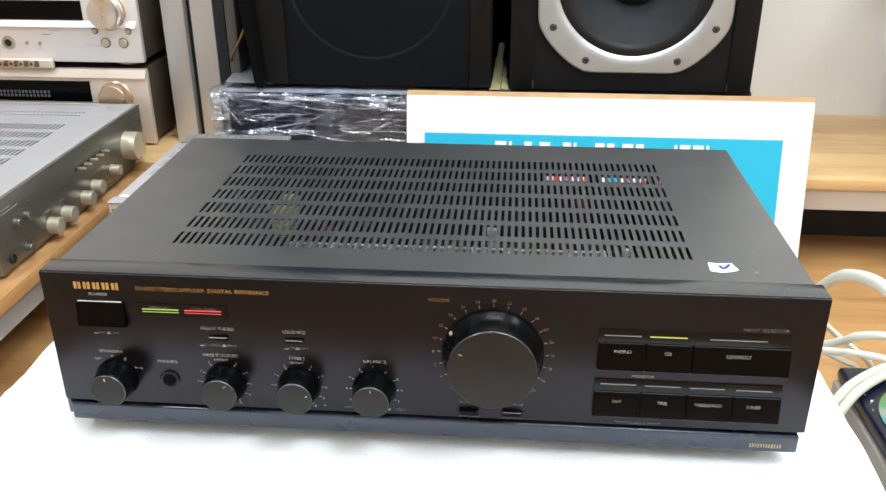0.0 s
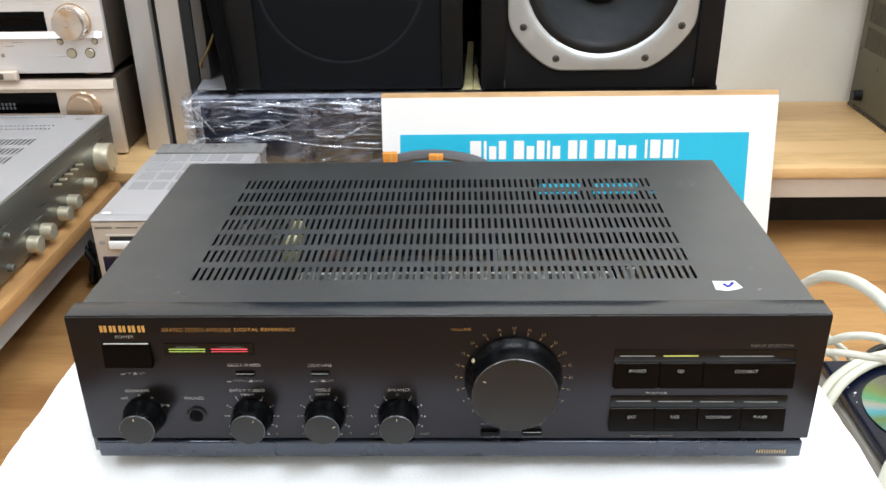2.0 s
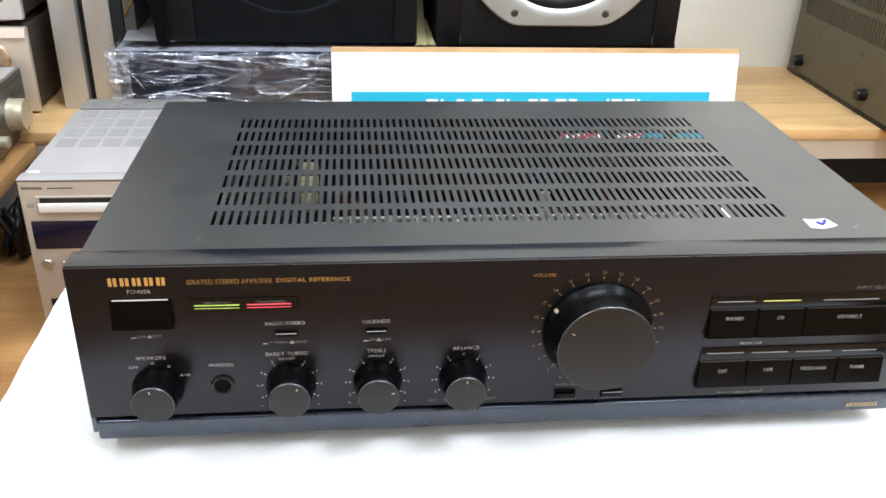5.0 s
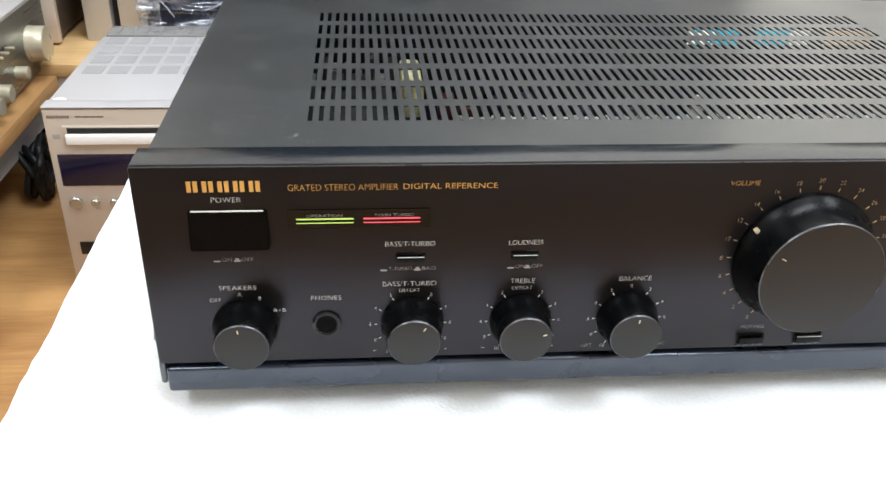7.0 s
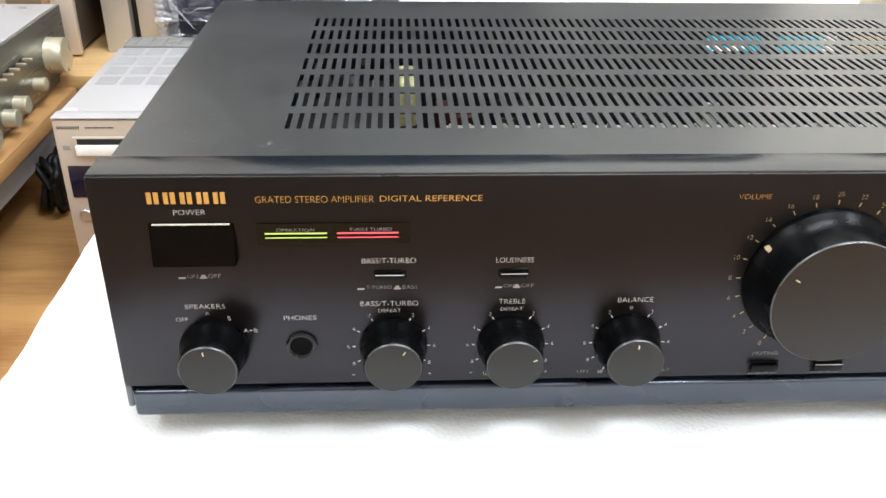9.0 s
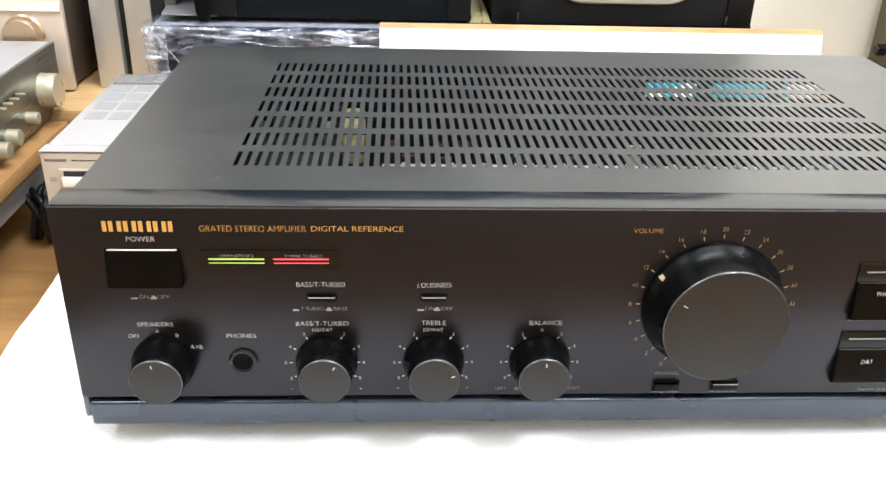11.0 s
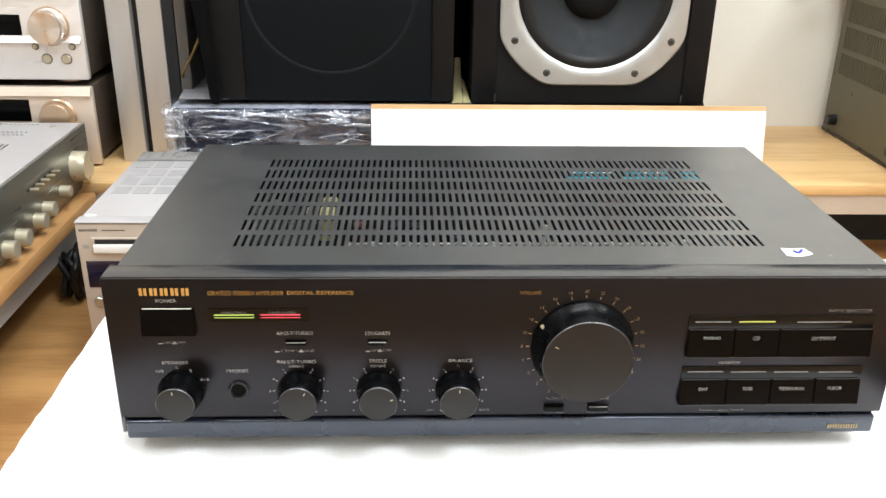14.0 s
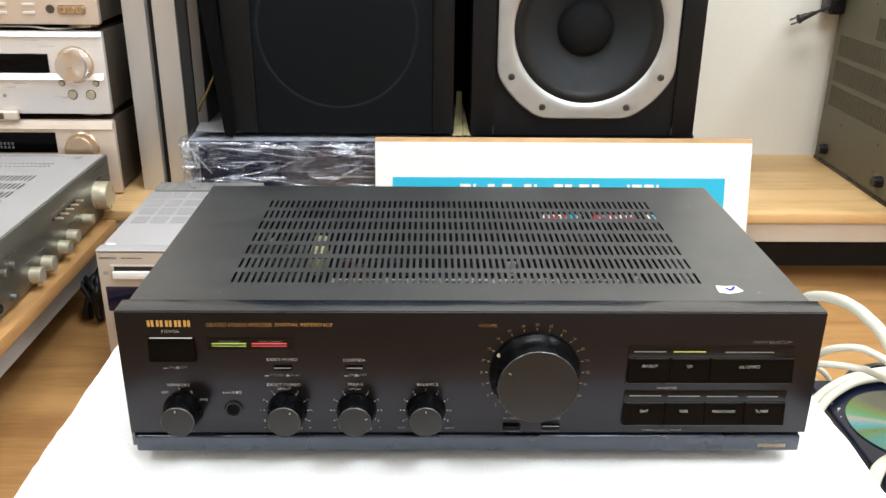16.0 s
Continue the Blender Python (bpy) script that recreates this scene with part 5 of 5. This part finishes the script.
for x in (-0.25, -0.04):
    for y in (-0.18, 0.18):
        part("foot", lathe([(0, 0), (0.013, 0), (0.013, 0.008), (0, 0.008)], Matrix.Translation((x, y, 0)), 16), M["black"], sa)


def side_knob(name, y, z, r, length, m="cream"):
    return part(name, lathe([(0, 0), (r * 1.02, 0), (r * 1.02, 0.002), (r, 0.003), (r, length - 0.001), (r - 0.001, length), (0, length)], sideways(0, y, z), 28), M[m], sa)


side_knob("volume_knob", 0.168, 0.048, 0.0225, 0.022)
for y, z, rr in ((0.105, 0.03, 0.008), (0.042, 0.026, 0.0105), (0.008, 0.022, 0.0105), (-0.05, 0.021, 0.0115), (-0.09, 0.021, 0.0115)):
    side_knob("control_knob", y, z, rr, 0.015)
for y, z in ((-0.167, 0.058), (-0.143, 0.058), (-0.153, 0.018)):
    side_knob("push_button", y, z, 0.0055, 0.008, "silver")
side_knob("phones_jack", -0.19, 0.019, 0.006, 0.002, "dark")
for k in range(5):
    lv = part("lever_switch", box(0, 0.0015, -0.004 + k * 0.0195, 0.013 + k * 0.0195, 0.0662, 0.0698, 0.0006), M["bolt"], sa)
    part("lever", box(0.001, 0.013, 0.0025 + k * 0.0195, 0.0065 + k * 0.0195, 0.0665, 0.0695, 0.0008), M["cream"], lv, "cream metal lever")
bm = bmesh.new()
for y0, y1, z in ((-0.195, -0.17, 0.082), (-0.195, -0.155, 0.0775), (0.0, 0.02, 0.075), (0.03, 0.05, 0.075), (0.06, 0.075, 0.075), (-0.06, -0.045, 0.042), (-0.1, -0.085, 0.042)):
    box(0, 0.0003, y0, y1, z, z + 0.0009, bm=bm)
part("lettering_bar", bm, M["greyprint"], sa)

# ---- small system behind the table ----
mi = thing("micro_system", "silver compact disc receiver with dark blue display", "stereo", -0.355, 0.535, FLOOR)
MH = -0.0625 - FLOOR
part("case", box(-0.1, 0.063, 0.006, 0.245, 0.004, MH, 0.003), M["microtop"], mi)
part("front_panel", box(-0.1, 0.063, 0, 0.006, 0.004, MH - 0.001, 0.002), M["micro"], mi)
part("top_bezel", box(-0.1, 0.063, -0.001, 0.02, MH, MH + 0.0015, 0.0007), M["microtop"], mi)
tr = part("disc_tray", box(-0.083, 0.046, -0.003, 0.002, MH - 0.038, MH - 0.018, 0.001), M["micro"], mi)
part("tray_slot", box(-0.078, 0.042, -0.0034, 0.0, MH - 0.0255, MH - 0.0195, 0.0005), M["dark"], tr)
part("tray_lip", box(-0.08, 0.044, -0.006, -0.002, MH - 0.0365, MH - 0.026, 0.0012), M["white"], tr, "pale tray front")
part("display_window", box(-0.093, 0.056, -0.0012, 0.002, MH - 0.084, MH - 0.049, 0.001), M["display"], mi, "dark blue display")
for x, rr in ((-0.083, 0.0066), (-0.064, 0.0042), (-0.045, 0.0042)):
    part("round_button", lathe([(0, 0.004), (rr - 0.001, 0.004), (rr, 0.003), (rr, 0)], facing(x, 0, MH - 0.103), 24), M["steel"], mi)
part("usb_cover", box(-0.088, -0.066, -0.001, 0.002, MH - 0.165, MH - 0.15, 0.0005), M["black"], mi)
bars(-0.085, MH - 0.009, 0.022, 0.003, M["bolt"], mi, 10, y=0, name="brand_mark", gap=0.45)
bars(-0.055, MH - 0.009, 0.028, 0.0012, M["bolt"], mi, 4, y=0, name="lettering_bar", gap=0.1)
bars(-0.09, MH - 0.03, 0.008, 0.005, M["greyprint"], mi, 1, y=0, name="lettering_bar", gap=0.1)
for i in range(5):
    for j in range(4):
        x, y = -0.0885 + i * 0.0268, 0.104 + j * 0.0362
        part("vent_patch", box(x, x + 0.0215, y, y + 0.0255, MH - 0.001, MH + 0.0004), M["mesh"], mi)
bm = lathe([(0, 0.0012), (0.0028, 0.0012), (0.0032, 0.0008), (0.0033, 0)], None, 24)
for v in bm.verts:
    v.co.x *= 2.0
bmesh.ops.translate(bm, vec=(-0.088, 0.024, MH + 0.0002), verts=bm.verts)
part("top_oval", bm, M["white"], mi, "small pale oval on the top")
for x in (-0.08, 0.043):
    for y in (0.03, 0.21):
        part("foot", box(x - 0.012, x + 0.012, y - 0.012, y + 0.012, 0, 0.004), M["black"], mi)
gb = thing("grey_case", "flat smoky grey translucent case standing behind the compact stereo", "case", -0.37, 0.783, FLOOR)
part("body", box(-0.079, 0.079, 0, 0.034, 0, 0.204, 0.003), M["darkcase"], gb)
part("lid", box(-0.081, 0.081, -0.002, 0.036, 0.204, 0.2095, 0.002), M["darkcase"], gb)
for k in range(9):
    part("rib", box(-0.07 + k * 0.0172, -0.066 + k * 0.0172, 0.002, 0.032, 0.2095, 0.2103, 0.0003), M["darkcase"], gb)

# dark sleeve with orange tags in front of the sign
sl = thing("cable_sleeve", "dark grey cable sleeve with orange tags beside the sign", "cable", 0, 0.8, FLOOR)
part("sleeve", sweep([(-0.13, 0.02, 0.17), (-0.06, 0.02, 0.186), (0.0, 0.02, 0.184), (0.05, 0.02, 0.165), (0.1, 0.02, 0.1), (0.13, 0.02, 0.008)], 0.008, 10, 1.5), M["greybag"], sl)
for x, tw, z0, z1 in ((-0.1, 0.011, 0.178, 0.1965), (-0.03, 0.011, 0.184, 0.193)):
    tg = part("tag", box(x - tw, x + tw, 0.002, 0.012, z0, z1, 0.001), M["orange"], sl, "orange tag")
    part("fold", box(x + 0.1 * tw, x + 0.2 * tw, 0.001, 0.003, z0, z1, 0.0004), M["strap"], tg)

FLATPATH = [(0.3, 0.143, -0.2), (0.303, 0.147, -0.12), (0.31, 0.16, -0.083), (0.328, 0.184, -0.0745), (0.352, 0.212, -0.0745), (0.384, 0.2365, -0.0745), (0.414, 0.247, -0.0745), (0.45, 0.249, -0.0748), (0.5, 0.24, -0.0748), (0.6, 0.21, -0.0748)]


def beside(points, d):
    """The path moved sideways by d in plan."""
    out = []
    for k, q in enumerate(points):
        a, c = Vector(points[max(k - 1, 0)]), Vector(points[min(k + 1, len(points) - 1)])
        t_ = c - a
        n_ = Vector((-t_.y, t_.x, 0)).normalized() * d
        out.append((q[0] + n_.x, q[1] + n_.y, q[2]))
    return out


# ---- right side: case with disc, cables ----
nb = thing("player_case", "low grey case with a glossy navy lid, disc on top", "player", 0.342, 0.25, FLOOR)
bmh = -0.08 - FLOOR
part("body", box(0.002, 0.3, -0.42, -0.002, 0, bmh - 0.012, 0.003), M["beige"], nb)
part("lid", box(0.005, 0.3, -0.42, 0.0, bmh - 0.012, bmh, 0.004, 3), M["navy"], nb, "glossy navy lid")
for x, y, w2, d2 in ((0.0125, -0.0455, 0.0014, 0.0009), (0.0148, -0.055, 0.0012, 0.0018), (0.0162, -0.0535, 0.0016, 0.0007), (0.0135, -0.0575, 0.0007, 0.0007), (0.0115, -0.068, 0.0006, 0.0012)):
    part("scuff", box(x, x + w2, y, y + d2, bmh - 0.0005, bmh + 0.0002), M["white"], nb)
cd = tagged(link("compact_disc", lathe([(0.0075, 0), (0.0075, 0.0012), (0.0598, 0.0012), (0.06, 0.001), (0.06, 0)], None, 96), M["disc"]), "shiny rainbow compact disc lying on a navy lid", "disc")
cd.matrix_world = pose(0.416, 0.166, -0.0798, 0, 0, 172)
def lay_cable(pts, rr, fl, m, lab):
    tagged(link("cable", sweep(pts, rr, 12, fl), M[m]), lab, "cable", "cables")


lay_cable([(0.21, 0.335, -0.05), (0.3, 0.33, -0.06), (0.325, 0.3, -0.036), (0.3285, 0.2732, -0.0122), (0.3262, 0.2474, 0.0076), (0.3245, 0.2216, 0.0245), (0.3255, 0.1964, 0.0362), (0.3278, 0.1745, 0.043), (0.3305, 0.1574, 0.0452), (0.3347, 0.143, 0.0435), (0.344, 0.122, 0.032), (0.37, 0.08, -0.02), (0.4, 0.04, -0.074)], 0.0047, 1.1, "cable", "thick white cable arching up from behind the amplifier")
lay_cable([(0.235, 0.3, -0.04), (0.262, 0.215, -0.012), (0.285, 0.163, -0.006), (0.3011, 0.1471, 0.0053), (0.3076, 0.1392, 0.0142), (0.3153, 0.1316, 0.0203), (0.3235, 0.1253, 0.0232), (0.3307, 0.1202, 0.0228), (0.345, 0.105, 0.016), (0.37, 0.085, -0.02), (0.4, 0.06, -0.075)], 0.0032, 1.0, "cable", "white cable looping past the amplifier")
lay_cable([(0.235, 0.29, -0.045), (0.258, 0.2, -0.018), (0.28, 0.152, -0.004), (0.2962, 0.1382, 0.0012), (0.3026, 0.1322, 0.0044), (0.3124, 0.127, 0.0062), (0.324, 0.1236, 0.0058), (0.3353, 0.1216, 0.0038), (0.36, 0.115, -0.01), (0.4, 0.1, -0.05), (0.43, 0.085, -0.074)], 0.003, 1.0, "cable", "white cable crossing above the navy lid")
lay_cable([(0.3, 0.33, -0.04), (0.345, 0.32, -0.068), (0.374, 0.32, -0.092), (0.392, 0.32, -0.106), (0.409, 0.32, -0.123), (0.425, 0.322, -0.17), (0.43, 0.33, -0.266)], 0.003, 1.0, "cable", "white cable dropping to the floor behind the navy lid")
lay_cable([(0.3, 0.325, -0.075), (0.345, 0.322, -0.1), (0.38, 0.32, -0.117), (0.396, 0.32, -0.126), (0.412, 0.322, -0.16), (0.418, 0.33, -0.266)], 0.0028, 1.0, "cable", "white cable dropping to the floor behind the navy lid")
lay_cable([(0.62, 0.2, -0.07), (0.5, 0.16, -0.0745), (0.42, 0.112, -0.0765), (0.375, 0.112, -0.0755), (0.358, 0.106, -0.0745), (0.344, 0.094, -0.078), (0.334, 0.08, -0.1), (0.328, 0.066, -0.14), (0.325, 0.05, -0.2), (0.325, 0.04, -0.262)], 0.0038, 1.5, "cable", "wide cream cable running over the navy lid edge")
lay_cable([(0.38, 0.24, -0.0765), (0.401, 0.2605, -0.0765), (0.42, 0.2685, -0.0765), (0.436, 0.271, -0.0765), (0.47, 0.268, -0.0765), (0.56, 0.24, -0.0765)], 0.0032, 1.0, "black", "thin black cable curving along the back of the navy lid")
lay_cable([(0.39, 0.236, -0.076), (0.405, 0.2525, -0.076), (0.424, 0.26, -0.076), (0.442, 0.2625, -0.076), (0.48, 0.258, -0.076), (0.56, 0.226, -0.076)], 0.003, 1.0, "cable", "pale cable lying along the back of the navy lid")
lay_cable(beside(FLATPATH, 0.0041), 0.0041, 1.0, "oldcable", "cream conductor of a flat twin cable bent over the navy lid")
lay_cable(beside(FLATPATH, -0.0041), 0.0041, 1.0, "oldcable", "cream conductor of a flat twin cable bent over the navy lid")
rnd_c = random.Random(4)
lay_cable([(-0.556 + rnd_c.uniform(-0.02, 0.016), 0.757 + 0.03 * math.cos(k * 1.9) + rnd_c.uniform(-0.008, 0.008), -0.228 + 0.036 * math.sin(k * 1.9 + 0.3 * math.sin(k)) + rnd_c.uniform(-0.006, 0.006)) for k in range(22)] + [(-0.57, 0.8, -0.262), (-0.6, 0.85, -0.264)], 0.0045, 1.0, "rubber", "bundle of black mains cable standing on the wood floor")

# ---- khaki amplifier standing on its side on the platform ----
ka = thing("upended_amplifier", "khaki metal amplifier standing on its side, vented base showing", "amplifier", 0.755, 0.8, PLAT)
KH, KD = 0.43, 0.4
rows_v = slots(0.114, 0.0482, 0.0385, 4, 0.0, KH)
cols_v = slots(0.022, 0.009, 0.0046, 40, 0.0, KD)
lay = Matrix(((0, 0, -1, 0), (1, 0, 0, 0), (0, 1, 0, 0), (0, 0, 0, 1)))
part("base_plate", perforated(cols_v, rows_v, lambda i, j: i % 2 and j % 2 and (j < 7 or i < 51), lay, 0.0012), M["khaki"], ka, "khaki base plate with rows of slots")
part("edge_trim", box(-0.0022, 0.0014, 0.0, KD, 0.0, 0.007, 0.0008), M["black"], ka, "dark strip along the lower edge")
part("case", box(0.0016, 0.14, 0.001, KD - 0.001, 0.0, KH - 0.001, 0.002), M["bronze"], ka, "dark bronze case")
for y, z in ((0.357, 0.03), (0.132, 0.034), (0.357, 0.38), (0.132, 0.38)):
    part("foot", lathe([(0, 0.016), (0.008, 0.016), (0.0095, 0.014), (0.0105, 0), (0, 0)], Matrix.Translation((0, y, z)) @ pose(0, 0, 0, 0, -90), 20), M["black"], ka)
for y, z in ((0.393, 0.11), (0.261, 0.318), (0.312, 0.089), (0.165, 0.091), (0.164, 0.043)):
    part("screw", lathe([(0, 0.0012), (0.002, 0.001), (0.003, 0)], Matrix.Translation((0, y, z)) @ pose(0, 0, 0, 0, -90), 12), M["bronze"], ka)
ad = thing("power_adapter", "small black mains adapter beside the upended amplifier", "adapter", 0.742, WALL - 0.045, 0.16)
part("housing", box(-0.018, 0.012, 0.0, 0.042, 0.0, 0.06, 0.004), M["black"], ad)
pl = thing("power_plug", "black two-pin mains plug hanging against the wall", "plug", 0.685, WALL - 0.03, 0.154)
PLUGWAY = pose(0, 0, 0, 0, 68)      # along the plug, from its pins to its cord
part("plug_body", lathe([(0, -0.0125), (0.0082, -0.0125), (0.009, -0.0115), (0.0088, -0.0085), (0.0072, -0.007), (0.0066, -0.002), (0.0056, 0.006), (0.0044, 0.0105), (0, 0.011)], PLUGWAY, 20), M["plugbrown"], pl)
for k in range(3):
    part("collar", lathe([(0, 0.0112 + 0.0045 * k), (0.0046 - 0.0005 * k, 0.0114 + 0.0045 * k), (0.005 - 0.0005 * k, 0.013 + 0.0045 * k), (0.0042 - 0.0005 * k, 0.0148 + 0.0045 * k), (0, 0.015 + 0.0045 * k)], PLUGWAY, 16), M["plugbrown"], pl)
for d in (-0.0048, 0.0048):
    part("pin", lathe([(0, -0.028), (0.0014, -0.0275), (0.0018, -0.0265), (0.0018, -0.0126)], PLUGWAY @ Matrix.Translation((d, 0, 0)), 10), M["bolt"], pl)
part("cord", sweep([(0.02, 0, 0.0082), (0.027, 0, 0.0112), (0.036, 0, 0.0148), (0.05, 0.0, 0.021)], 0.0028, 10), M["black"], pl)
